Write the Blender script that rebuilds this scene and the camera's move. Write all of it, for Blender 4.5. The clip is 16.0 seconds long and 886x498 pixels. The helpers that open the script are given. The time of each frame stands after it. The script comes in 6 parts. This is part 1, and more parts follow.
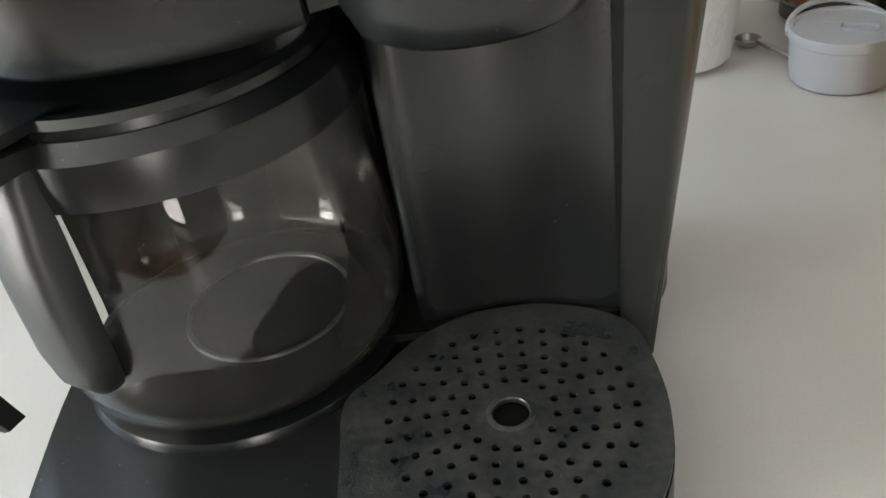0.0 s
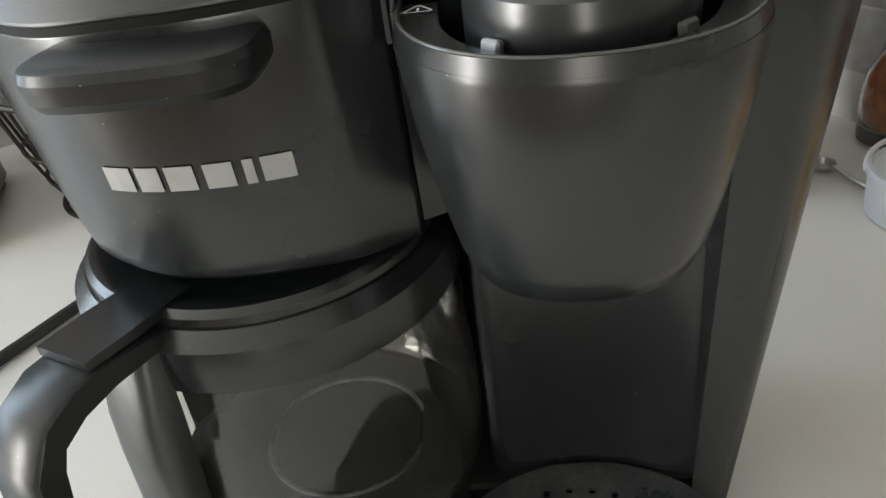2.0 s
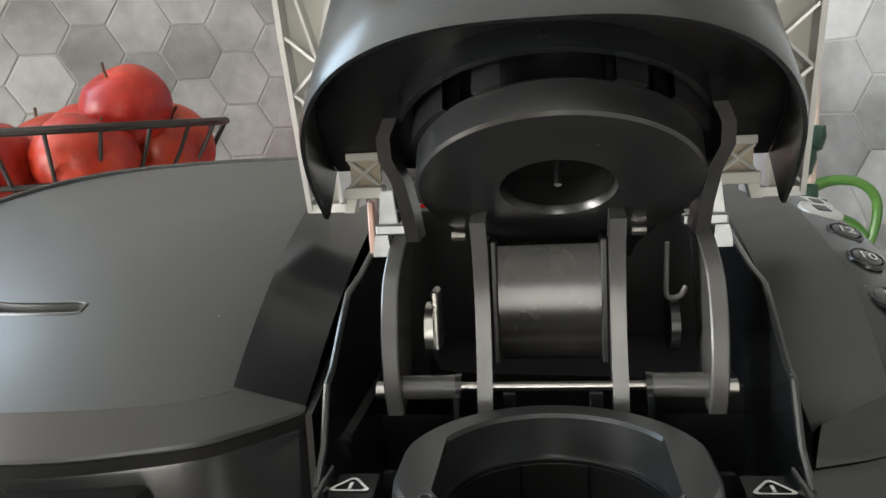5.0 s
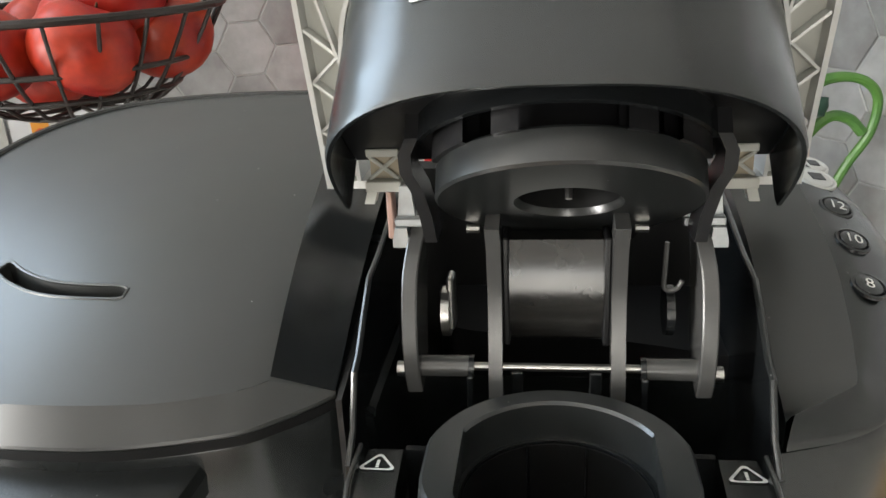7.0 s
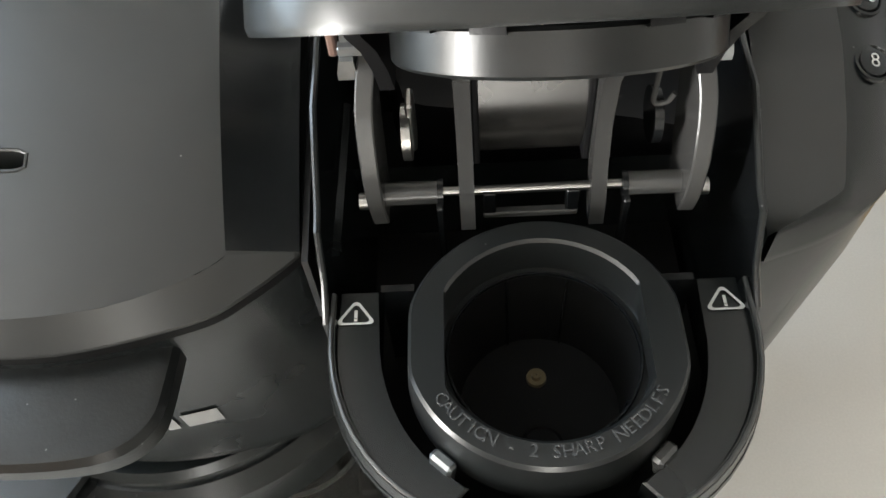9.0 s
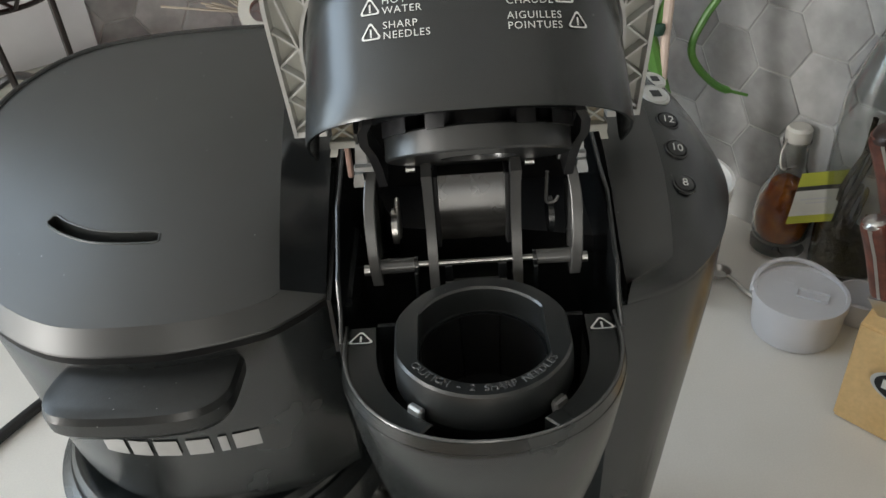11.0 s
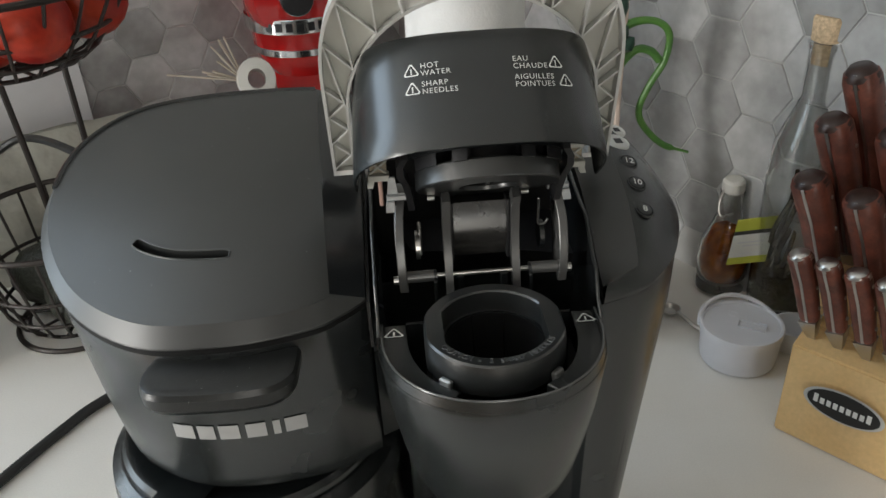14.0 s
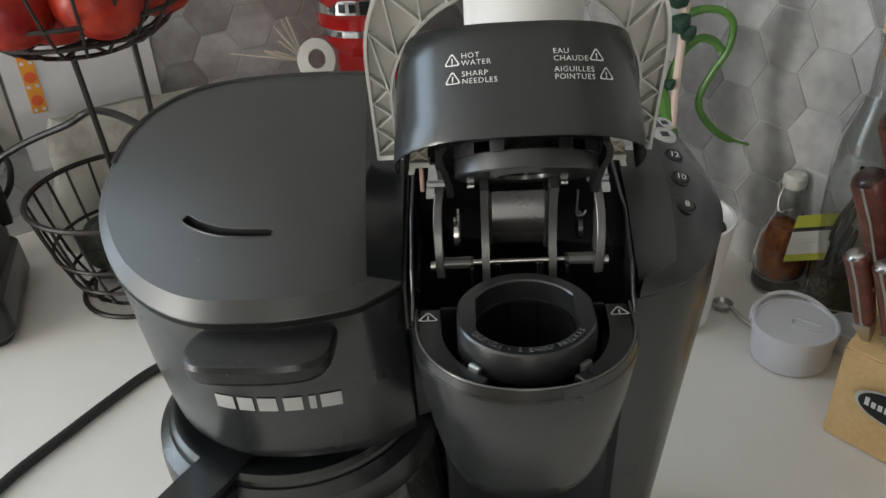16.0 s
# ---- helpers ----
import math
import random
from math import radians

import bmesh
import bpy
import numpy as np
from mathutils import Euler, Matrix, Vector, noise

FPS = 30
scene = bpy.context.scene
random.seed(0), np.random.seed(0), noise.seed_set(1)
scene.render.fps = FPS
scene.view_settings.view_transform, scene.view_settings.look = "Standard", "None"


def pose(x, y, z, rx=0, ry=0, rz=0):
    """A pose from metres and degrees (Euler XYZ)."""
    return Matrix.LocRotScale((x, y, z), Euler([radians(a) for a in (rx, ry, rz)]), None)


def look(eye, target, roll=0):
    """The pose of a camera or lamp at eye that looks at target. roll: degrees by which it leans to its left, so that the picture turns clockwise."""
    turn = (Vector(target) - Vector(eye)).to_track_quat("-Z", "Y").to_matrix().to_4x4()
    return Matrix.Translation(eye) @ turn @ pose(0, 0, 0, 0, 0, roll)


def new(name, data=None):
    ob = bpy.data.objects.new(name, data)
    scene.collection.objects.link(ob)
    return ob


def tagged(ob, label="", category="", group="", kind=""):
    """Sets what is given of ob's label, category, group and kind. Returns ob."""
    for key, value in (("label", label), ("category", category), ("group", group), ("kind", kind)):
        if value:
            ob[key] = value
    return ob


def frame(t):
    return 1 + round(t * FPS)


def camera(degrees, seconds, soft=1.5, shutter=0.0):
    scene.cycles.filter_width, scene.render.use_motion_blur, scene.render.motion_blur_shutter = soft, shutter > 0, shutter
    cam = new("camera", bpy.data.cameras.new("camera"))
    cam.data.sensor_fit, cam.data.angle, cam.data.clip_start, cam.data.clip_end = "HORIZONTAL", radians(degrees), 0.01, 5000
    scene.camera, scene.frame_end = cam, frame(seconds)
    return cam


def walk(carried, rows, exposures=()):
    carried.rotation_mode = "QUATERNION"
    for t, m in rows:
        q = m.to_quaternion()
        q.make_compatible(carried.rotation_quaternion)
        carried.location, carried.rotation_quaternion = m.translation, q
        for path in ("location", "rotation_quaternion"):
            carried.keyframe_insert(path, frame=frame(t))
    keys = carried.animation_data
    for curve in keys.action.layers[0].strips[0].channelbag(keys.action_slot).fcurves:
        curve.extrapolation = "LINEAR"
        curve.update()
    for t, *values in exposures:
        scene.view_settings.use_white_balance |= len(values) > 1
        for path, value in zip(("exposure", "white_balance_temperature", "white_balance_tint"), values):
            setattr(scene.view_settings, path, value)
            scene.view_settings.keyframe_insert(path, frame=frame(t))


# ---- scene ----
cam = camera(56.9, 16.0)
PATH = [
    (0, (-0.009, -0.265, 0.301), (-0.093, 1.373, -0.844), -10.0),
    (0.5, (-0.017, -0.242, 0.267), (0.0, 1.394, -0.882), -10.6),
    (1, (-0.02, -0.239, 0.287), (0.036, 1.399, -0.859), -9.7),
    (1.5, (-0.036, -0.243, 0.323), (-0.047, 1.415, -0.796), -8.2),
    (2, (-0.022, -0.241, 0.368), (-0.203, 1.429, -0.717), -8.0),
    (2.5, (-0.008, -0.233, 0.433), (-0.249, 1.458, -0.608), -6.6),
    (3, (0.0, -0.201, 0.43), (-0.274, 1.586, -0.426), -5.7),
    (3.5, (0.01, -0.192, 0.421), (-0.282, 1.647, -0.309), -4.6),
    (4, (0.009, -0.192, 0.394), (-0.261, 1.717, -0.136), -3.2),
    (4.5, (0.004, -0.175, 0.378), (-0.272, 1.774, 0.028), -3.4),
    (4.7, (0.002, -0.169, 0.377), (-0.268, 1.784, 0.043), -3.3),
    (7, (-0.002, -0.173, 0.423), (-0.259, 1.674, -0.299), -2.9),
    (7.5, (-0.012, -0.141, 0.419), (-0.264, 1.539, -0.635), -3.6),
    (8, (-0.023, -0.111, 0.454), (-0.12, 1.135, -1.107), -2.9),
    (8.5, (-0.017, -0.08, 0.46), (-0.041, 1.015, -1.213), -2.9),
    (9, (-0.015, -0.107, 0.471), (-0.094, 1.058, -1.153), -5.7),
    (9.5, (-0.021, -0.132, 0.477), (-0.059, 1.206, -1.009), -5.5),
    (9.7, (-0.026, -0.134, 0.476), (-0.031, 1.27, -0.948), -5.0),
    (11.8, (0.017, -0.306, 0.511), (-0.166, 1.387, -0.537), -4.5),
    (12, (0.021, -0.315, 0.511), (-0.229, 1.384, -0.515), -5.1),
    (12.5, (0.018, -0.33, 0.519), (-0.266, 1.385, -0.47), -5.2),
    (13, (-0.023, -0.336, 0.53), (-0.155, 1.403, -0.449), -4.3),
    (13.5, (-0.048, -0.335, 0.53), (0.04, 1.398, -0.465), -3.7),
    (14, (-0.038, -0.314, 0.524), (0.059, 1.41, -0.486), -2.9),
    (14.5, (-0.022, -0.305, 0.519), (-0.038, 1.415, -0.502), -1.8),
    (15, (-0.029, -0.309, 0.527), (-0.118, 1.405, -0.5), -2.3),
    (15.5, (-0.034, -0.313, 0.525), (-0.114, 1.395, -0.513), -2.9),
    (16, (-0.026, -0.318, 0.529), (-0.083, 1.387, -0.514), -3.2),
]
EXPOSURES = [(0.0, 0.42), (0.5, 0.72), (1.0, 0.78), (1.5, 0.48), (2.0, 0.34), (2.5, 0.45), (3.0, 0.52), (3.5, 0.62), (4.0, 0.75), (4.5, 0.88), (7.0, 1.0), (8.0, 0.92), (9.5, 0.74), (12.0, 0.09), (16.0, 0.08)]
walk(cam, [(t, look(eye, target, roll)) for t, eye, target, roll in PATH], EXPOSURES)

# ---- world, sun, large lights ----
WARP = radians(32)                       # the kitchen walls stand turned by this angle to the coffee maker
CORNER = Vector((-0.014, 1.011, 0.0))    # where the two tiled walls meet, on the counter
LEFT = Vector((-math.cos(WARP), -math.sin(WARP), 0))    # along the left wall, away from the corner
RIGHT = Vector((math.sin(WARP), -math.cos(WARP), 0))    # along the right wall, away from the corner
UP = Vector((0, 0, 1))

world = bpy.data.worlds.new("sky")
scene.world = world
world.use_nodes = True
wt = world.node_tree
sky = wt.nodes.new("ShaderNodeTexSky")
sky.sky_type, sky.sun_disc = "NISHITA", False
sky.sun_elevation, sky.sun_rotation = radians(38), radians(150)
wt.nodes["Background"].inputs["Strength"].default_value = 0.12
wt.links.new(sky.outputs[0], wt.nodes["Background"].inputs["Color"])

sun = new("sun", bpy.data.lights.new("sun", "SUN"))
sun.data.energy, sun.data.angle, sun.data.color = 0.8, radians(12), (1.0, 0.95, 0.88)
sun.matrix_world = look((3, -4, 4), (0, 0, 0))


def window_lamp(name, centre, facing, wide, high, power, color):
    """Daylight that comes in through a window's opening."""
    lamp = new(name, bpy.data.lights.new(name, "AREA"))
    lamp.data.shape, lamp.data.size, lamp.data.size_y = "RECTANGLE", wide, high
    lamp.data.energy, lamp.data.color = power, color
    lamp.matrix_world = look(centre, Vector(centre) + Vector(facing))


# ---- materials ----
def nodes_of(m):
    return m.node_tree.nodes, m.node_tree.links


def material(name, color, rough=0.5, metal=0.0, grain=0.0, grain_size=0.002, stain=0.15, stain_size=0.05, bump=0.0, bump_size=0.001, coat=0.0,
             second=None, dust=0.0, spec=0.5, uneven=0.05):
    """A principled surface with variation at two scales, fine relief and, if asked, pale dust specks."""
    m = bpy.data.materials.new(name)
    m.use_nodes = True
    ns, ls = nodes_of(m)
    bsdf = ns["Principled BSDF"]
    tc = ns.new("ShaderNodeTexCoord")
    big = ns.new("ShaderNodeTexNoise")
    big.inputs["Scale"].default_value, big.inputs["Detail"].default_value = 1 / stain_size, 4
    ls.new(tc.outputs["Object"], big.inputs["Vector"])
    fine = ns.new("ShaderNodeTexNoise")
    fine.inputs["Scale"].default_value, fine.inputs["Detail"].default_value = 1 / grain_size, 3
    ls.new(tc.outputs["Object"], fine.inputs["Vector"])
    mix = ns.new("ShaderNodeMix")
    mix.data_type = "RGBA"
    a, b = Vector(color), Vector(second or [c * (1 - stain) for c in color])
    mix.inputs["A"].default_value, mix.inputs["B"].default_value = (*a, 1), (*b, 1)
    ramp = ns.new("ShaderNodeMapRange")
    ramp.inputs["From Min"].default_value, ramp.inputs["From Max"].default_value = 0.35, 0.65
    ls.new(big.outputs["Fac"], ramp.inputs["Value"])
    ls.new(ramp.outputs["Result"], mix.inputs["Factor"])
    out = mix.outputs["Result"]
    if grain:
        g = ns.new("ShaderNodeMix")
        g.data_type, g.blend_type = "RGBA", "MULTIPLY"
        g.inputs["Factor"].default_value = grain
        ls.new(out, g.inputs["A"])
        gr = ns.new("ShaderNodeMapRange")
        gr.inputs["From Min"].default_value, gr.inputs["From Max"].default_value = 0.3, 0.7
        gr.inputs["To Min"].default_value, gr.inputs["To Max"].default_value = 0.3, 1.3
        ls.new(fine.outputs["Fac"], gr.inputs["Value"])
        ls.new(gr.outputs["Result"], g.inputs["B"])
        out = g.outputs["Result"]
    if dust:
        vor = ns.new("ShaderNodeTexVoronoi")
        vor.inputs["Scale"].default_value, vor.inputs["Randomness"].default_value = 170, 1
        ls.new(tc.outputs["Object"], vor.inputs["Vector"])
        near = ns.new("ShaderNodeMapRange")
        near.inputs["From Min"].default_value, near.inputs["From Max"].default_value = 0.058, 0.025
        ls.new(vor.outputs["Distance"], near.inputs["Value"])
        pick = ns.new("ShaderNodeMath")
        pick.operation, pick.inputs[1].default_value = "GREATER_THAN", 1 - dust
        sep = ns.new("ShaderNodeSeparateColor")
        ls.new(vor.outputs["Color"], sep.inputs["Color"])
        ls.new(sep.outputs["Red"], pick.inputs[0])
        both = ns.new("ShaderNodeMath")
        both.operation = "MULTIPLY"
        ls.new(near.outputs["Result"], both.inputs[0])
        ls.new(pick.outputs["Value"], both.inputs[1])
        d = ns.new("ShaderNodeMix")
        d.data_type = "RGBA"
        d.inputs["B"].default_value = (0.26, 0.26, 0.255, 1)
        ls.new(both.outputs["Value"], d.inputs["Factor"])
        ls.new(out, d.inputs["A"])
        out = d.outputs["Result"]
    ls.new(out, bsdf.inputs["Base Color"])
    r = ns.new("ShaderNodeMapRange")
    r.inputs["To Min"].default_value, r.inputs["To Max"].default_value = rough * (1 - uneven), min(1, rough * (1 + uneven))
    ls.new(big.outputs["Fac"], r.inputs["Value"])
    ls.new(r.outputs["Result"], bsdf.inputs["Roughness"])
    bsdf.inputs["Metallic"].default_value = metal
    bsdf.inputs["Coat Weight"].default_value = coat
    bsdf.inputs["Specular IOR Level"].default_value = spec
    if bump:
        bn = ns.new("ShaderNodeTexNoise")
        bn.inputs["Scale"].default_value, bn.inputs["Detail"].default_value = 1 / bump_size, 2
        ls.new(tc.outputs["Object"], bn.inputs["Vector"])
        bp = ns.new("ShaderNodeBump")
        bp.inputs["Strength"].default_value, bp.inputs["Distance"].default_value = bump, bump_size
        ls.new(bn.outputs["Fac"], bp.inputs["Height"])
        ls.new(bp.outputs["Normal"], bsdf.inputs["Normal"])
    return m


def glass_material(name, color=(1, 1, 1), rough=0.0):
    m = bpy.data.materials.new(name)
    m.use_nodes = True
    ns, ls = nodes_of(m)
    bsdf = ns["Principled BSDF"]
    bsdf.inputs["Base Color"].default_value = (*color, 1)
    bsdf.inputs["Roughness"].default_value = rough
    bsdf.inputs["Transmission Weight"].default_value = 1.0
    bsdf.inputs["IOR"].default_value = 1.47
    return m



def film_on(m, color, least, most):
    """A thin uneven film of dried water on glass, with haze that lifts its blacks."""
    ns, ls = nodes_of(m)
    out, bsdf = ns["Material Output"], ns["Principled BSDF"]
    tc, noise_tex = ns.new("ShaderNodeTexCoord"), ns.new("ShaderNodeTexNoise")
    noise_tex.inputs["Scale"].default_value, noise_tex.inputs["Detail"].default_value = 28, 5
    ls.new(tc.outputs["Object"], noise_tex.inputs["Vector"])
    amount = ns.new("ShaderNodeMapRange")
    amount.inputs["From Min"].default_value, amount.inputs["From Max"].default_value = 0.3, 0.7
    amount.inputs["To Min"].default_value, amount.inputs["To Max"].default_value = least, most
    ls.new(noise_tex.outputs["Fac"], amount.inputs["Value"])
    film, mix = ns.new("ShaderNodeBsdfDiffuse"), ns.new("ShaderNodeMixShader")
    film.inputs["Color"].default_value = (*color, 1)
    ls.new(amount.outputs["Result"], mix.inputs["Fac"])
    ls.new(bsdf.outputs["BSDF"], mix.inputs[1])
    ls.new(film.outputs["BSDF"], mix.inputs[2])
    ls.new(mix.outputs["Shader"], out.inputs["Surface"])
    return m


PLASTIC = material("matt_black_plastic", (0.0112, 0.0132, 0.0134), 0.27, spec=0.78, bump=0.012, bump_size=0.0006, stain=0.04, stain_size=0.06, dust=0.16)
PLASTIC_LID = material("satin_black_lid_plastic", (0.0200, 0.0214, 0.0204), 0.42, uneven=0.12, spec=0.85, bump=0.03, bump_size=0.0005, stain=0.15, stain_size=0.06, dust=0.26)
PLASTIC_DUSTY = material("dusty_black_plastic", (0.017, 0.0185, 0.0185), 0.33, bump=0.07, bump_size=0.0008, grain=0.3, grain_size=0.003, stain=0.3, dust=0.95)
PLASTIC_DARK = material("deep_black_plastic", (0.010, 0.010, 0.011), 0.38, bump=0.08, bump_size=0.0006, dust=0.05)
PLASTIC_GLOSS = material("glossy_black_plastic", (0.012, 0.0135, 0.0145), 0.22, spec=0.7, bump=0.05, bump_size=0.0008, stain=0.3, dust=0.05)
BLOCK = material("polished_black_plastic", (0.030, 0.029, 0.027), 0.26, spec=0.9, stain=0.35, stain_size=0.008, bump=0.04, bump_size=0.0006)
LINKAGE = material("grey_black_plastic", (0.085, 0.085, 0.083), 0.25, spec=0.8, bump=0.05, bump_size=0.0006, stain=0.3, dust=0.2)
# Darkest black, for recesses and gaps: their shade is put into the colour.
CAVITY = material("shaded_recess_black", (0.008, 0.008, 0.008), 0.6, spec=0.2)
PLASTIC_SATIN = material("satin_black_plastic", (0.018, 0.0196, 0.0196), 0.28, spec=0.85, bump=0.03, bump_size=0.0005, stain=0.15, stain_size=0.03, dust=0.15)
TAN = material("tan_plastic", (0.42, 0.36, 0.26), 0.5)
CAP_WOOD = material("dark_butt_wood", (0.035, 0.016, 0.012), 0.35, stain=0.4, stain_size=0.01)
GRATE = material("worn_grate_plastic", (0.034, 0.039, 0.041), 0.30, uneven=0.28, spec=0.8, grain=0.6, grain_size=0.004, stain=0.35, stain_size=0.02, bump=0.2, bump_size=0.0012, second=(0.076, 0.077, 0.072), dust=0.6)
SILVER = material("silver_painted_plastic", (0.62, 0.62, 0.60), 0.38, metal=0.35, bump=0.05, bump_size=0.0008)
LID_INNER = material("pale_grey_plastic", (0.56, 0.56, 0.51), 0.55, bump=0.05, bump_size=0.001, stain=0.15)
STEEL = material("worn_steel", (0.55, 0.54, 0.52), 0.28, metal=1.0, bump=0.05, bump_size=0.001)
ZINC = material("zinc_plated_steel", (0.47, 0.49, 0.50), 0.36, metal=0.9, stain=0.25, stain_size=0.008)
PRINT = material("white_print", (0.72, 0.72, 0.70), 0.5, stain=0.1, stain_size=0.01)
WORDMARK = material("silver_grey_print", (0.34, 0.34, 0.335), 0.45, stain=0.1, stain_size=0.01)
# Dim lettering tone; on the pod holder it stands for embossing highlights.
PRINT_DIM = material("lightened_grey_lettering", (0.11, 0.112, 0.112), 0.25)
PINK = material("dull_copper", (0.55, 0.36, 0.30), 0.4, metal=0.6)
GLASS = glass_material("clear_glass", (0.92, 0.93, 0.91))
# The film also brightens the dark jar, in place of reflections.
JAR_GLASS = film_on(glass_material("stained_hazed_glass", (0.94, 0.94, 0.92)), (0.66, 0.62, 0.55), 0.004, 0.024)
COUNTER = material("cream_quartz_counter", (0.74, 0.72, 0.68), 0.32, grain=0.06, grain_size=0.0015, stain=0.05, stain_size=0.12, second=(0.70, 0.68, 0.635))
PAINT = material("pale_wall_paint", (0.82, 0.81, 0.78), 0.8, bump=0.1, bump_size=0.003, stain=0.05)
# Unseen wall faces painted dark, to darken reflections in the black plastic.
DIM_PAINT = material("reflection_darkening_paint", (0.26, 0.255, 0.24), 0.75, bump=0.1, bump_size=0.003, stain=0.08)
GROUT = material("pale_grout", (0.48, 0.48, 0.465), 0.9, bump=0.3, bump_size=0.001)
FLOORING = material("brown_floor_boards", (0.22, 0.14, 0.08), 0.45, grain=0.5, grain_size=0.02, stain=0.4, stain_size=0.3)


def tile_material():
    m = material("marbled_hex_tile", (0.43, 0.435, 0.435), 0.3, stain=0.3, stain_size=0.05, second=(0.29, 0.289, 0.284), bump=0.05, bump_size=0.004, grain=0.15, grain_size=0.012)
    ns, ls = nodes_of(m)
    info = ns.new("ShaderNodeObjectInfo")
    hsv = ns.new("ShaderNodeHueSaturation")
    val = ns.new("ShaderNodeMapRange")
    val.inputs["To Min"].default_value, val.inputs["To Max"].default_value = 0.75, 1.2
    ls.new(info.outputs["Random"], val.inputs["Value"])
    ls.new(val.outputs["Result"], hsv.inputs["Value"])
    bsdf = ns["Principled BSDF"]
    src = bsdf.inputs["Base Color"].links[0].from_socket
    ls.new(src, hsv.inputs["Color"])
    ls.new(hsv.outputs["Color"], bsdf.inputs["Base Color"])
    # shift the veins from tile to tile
    tc = next(n for n in ns if n.bl_idname == "ShaderNodeTexCoord")
    add = ns.new("ShaderNodeVectorMath")
    add.operation = "ADD"
    sc = ns.new("ShaderNodeMath")
    sc.operation, sc.inputs[1].default_value = "MULTIPLY", 40.0
    ls.new(info.outputs["Random"], sc.inputs[0])
    ls.new(tc.outputs["Object"], add.inputs[0])
    ls.new(sc.outputs["Value"], add.inputs[1])
    for n in list(ns):
        if n.bl_idname == "ShaderNodeTexNoise":
            ls.new(add.outputs["Vector"], n.inputs["Vector"])
    return m


TILE = tile_material()


# ---- mesh helpers ----
def thing(name, label, category, group="", at=(0, 0, 0)):
    ob = new(name)
    ob.location = at
    ob.empty_display_size = 0.02
    return tagged(ob, label, category, group)


def finish(bm, smooth_angle=35):
    bmesh.ops.recalc_face_normals(bm, faces=bm.faces)
    for f in bm.faces:
        f.smooth = True
    lim = radians(smooth_angle)
    for e in bm.edges:
        if len(e.link_faces) == 2:
            e.smooth = e.calc_face_angle(0) < lim


def part(name, bm, mat, parent=None, label="", angle=35):
    """Links a bmesh as ONE mesh object under a thing or a part."""
    finish(bm, angle)
    me = bpy.data.meshes.new(name)
    bm.to_mesh(me)
    bm.free()
    for m in (mat if isinstance(mat, (list, tuple)) else (mat,)):
        me.materials.append(m)
    ob = new(name, me)
    if parent is not None:
        ob.parent = parent
        ob.matrix_parent_inverse = Matrix.Translation(-parent.location)
    if label:
        tagged(ob, label)
    return ob


def single(name, bm, mat, label, category, group="", kind="", angle=35):
    """A thing that is one mesh."""
    return tagged(part(name, bm, mat, None, "", angle), label, category, group, kind)


def box(x0, x1, y0, y1, z0, z1, bev=0.0, seg=2, bm=None):
    b = bm or bmesh.new()
    vs = [b.verts.new(p) for p in ((x0, y0, z0), (x1, y0, z0), (x1, y1, z0), (x0, y1, z0), (x0, y0, z1), (x1, y0, z1), (x1, y1, z1), (x0, y1, z1))]
    fs = [b.faces.new([vs[i] for i in q]) for q in ((3, 2, 1, 0), (4, 5, 6, 7), (0, 1, 5, 4), (1, 2, 6, 5), (2, 3, 7, 6), (3, 0, 4, 7))]
    if bev:
        es = list({e for f in fs for e in f.edges})
        bmesh.ops.bevel(b, geom=es, offset=bev, segments=seg, affect="EDGES", profile=0.6)
    return b


def loft(rings, cap0=True, cap1=True, bm=None, closed=True):
    """Skin through rings of equally many points."""
    b = bm or bmesh.new()
    vs = [[b.verts.new(p) for p in r] for r in rings]
    n = len(rings[0])
    for r0, r1 in zip(vs, vs[1:]):
        for i in range(n if closed else n - 1):
            j = (i + 1) % n
            b.faces.new((r0[i], r0[j], r1[j], r1[i]))
    if cap0:
        b.faces.new(vs[0][::-1])
    if cap1:
        b.faces.new(vs[-1])
    return b


def prism(outline, z0, z1, bev=0.0, seg=2, bm=None):
    """An upright prism over a plan outline; its top edge rounded by bev."""
    b = bm or bmesh.new()
    lo = [b.verts.new((x, y, z0)) for x, y in outline]
    hi = [b.verts.new((x, y, z1)) for x, y in outline]
    n = len(outline)
    b.faces.new(lo[::-1])
    top = b.faces.new(hi)
    for i in range(n):
        b.faces.new((lo[i], lo[(i + 1) % n], hi[(i + 1) % n], hi[i]))
    if bev:
        bmesh.ops.bevel(b, geom=list(top.edges), offset=bev, segments=seg, affect="EDGES", profile=0.6)
    return b


def lathe(profile, n=48, centre=(0, 0, 0), a0=0.0, a1=360.0, bm=None):
    """Turns (radius, height) pairs round the upright axis through centre."""
    b = bm or bmesh.new()
    full = a1 - a0 >= 359.9
    steps = n if full else n + 1
    cols = []
    for k in range(steps):
        a = radians(a0 + (a1 - a0) * k / n)
        cols.append([b.verts.new((centre[0] + r * math.cos(a), centre[1] + r * math.sin(a), centre[2] + z)) for r, z in profile])
    for k in range(n):
        c0, c1 = cols[k], cols[(k + 1) % steps]
        for i in range(len(profile) - 1):
            try:
                b.faces.new((c0[i], c1[i], c1[i + 1], c0[i + 1]))
            except ValueError:
                pass
    bmesh.ops.remove_doubles(b, verts=b.verts, dist=1e-6)
    return b


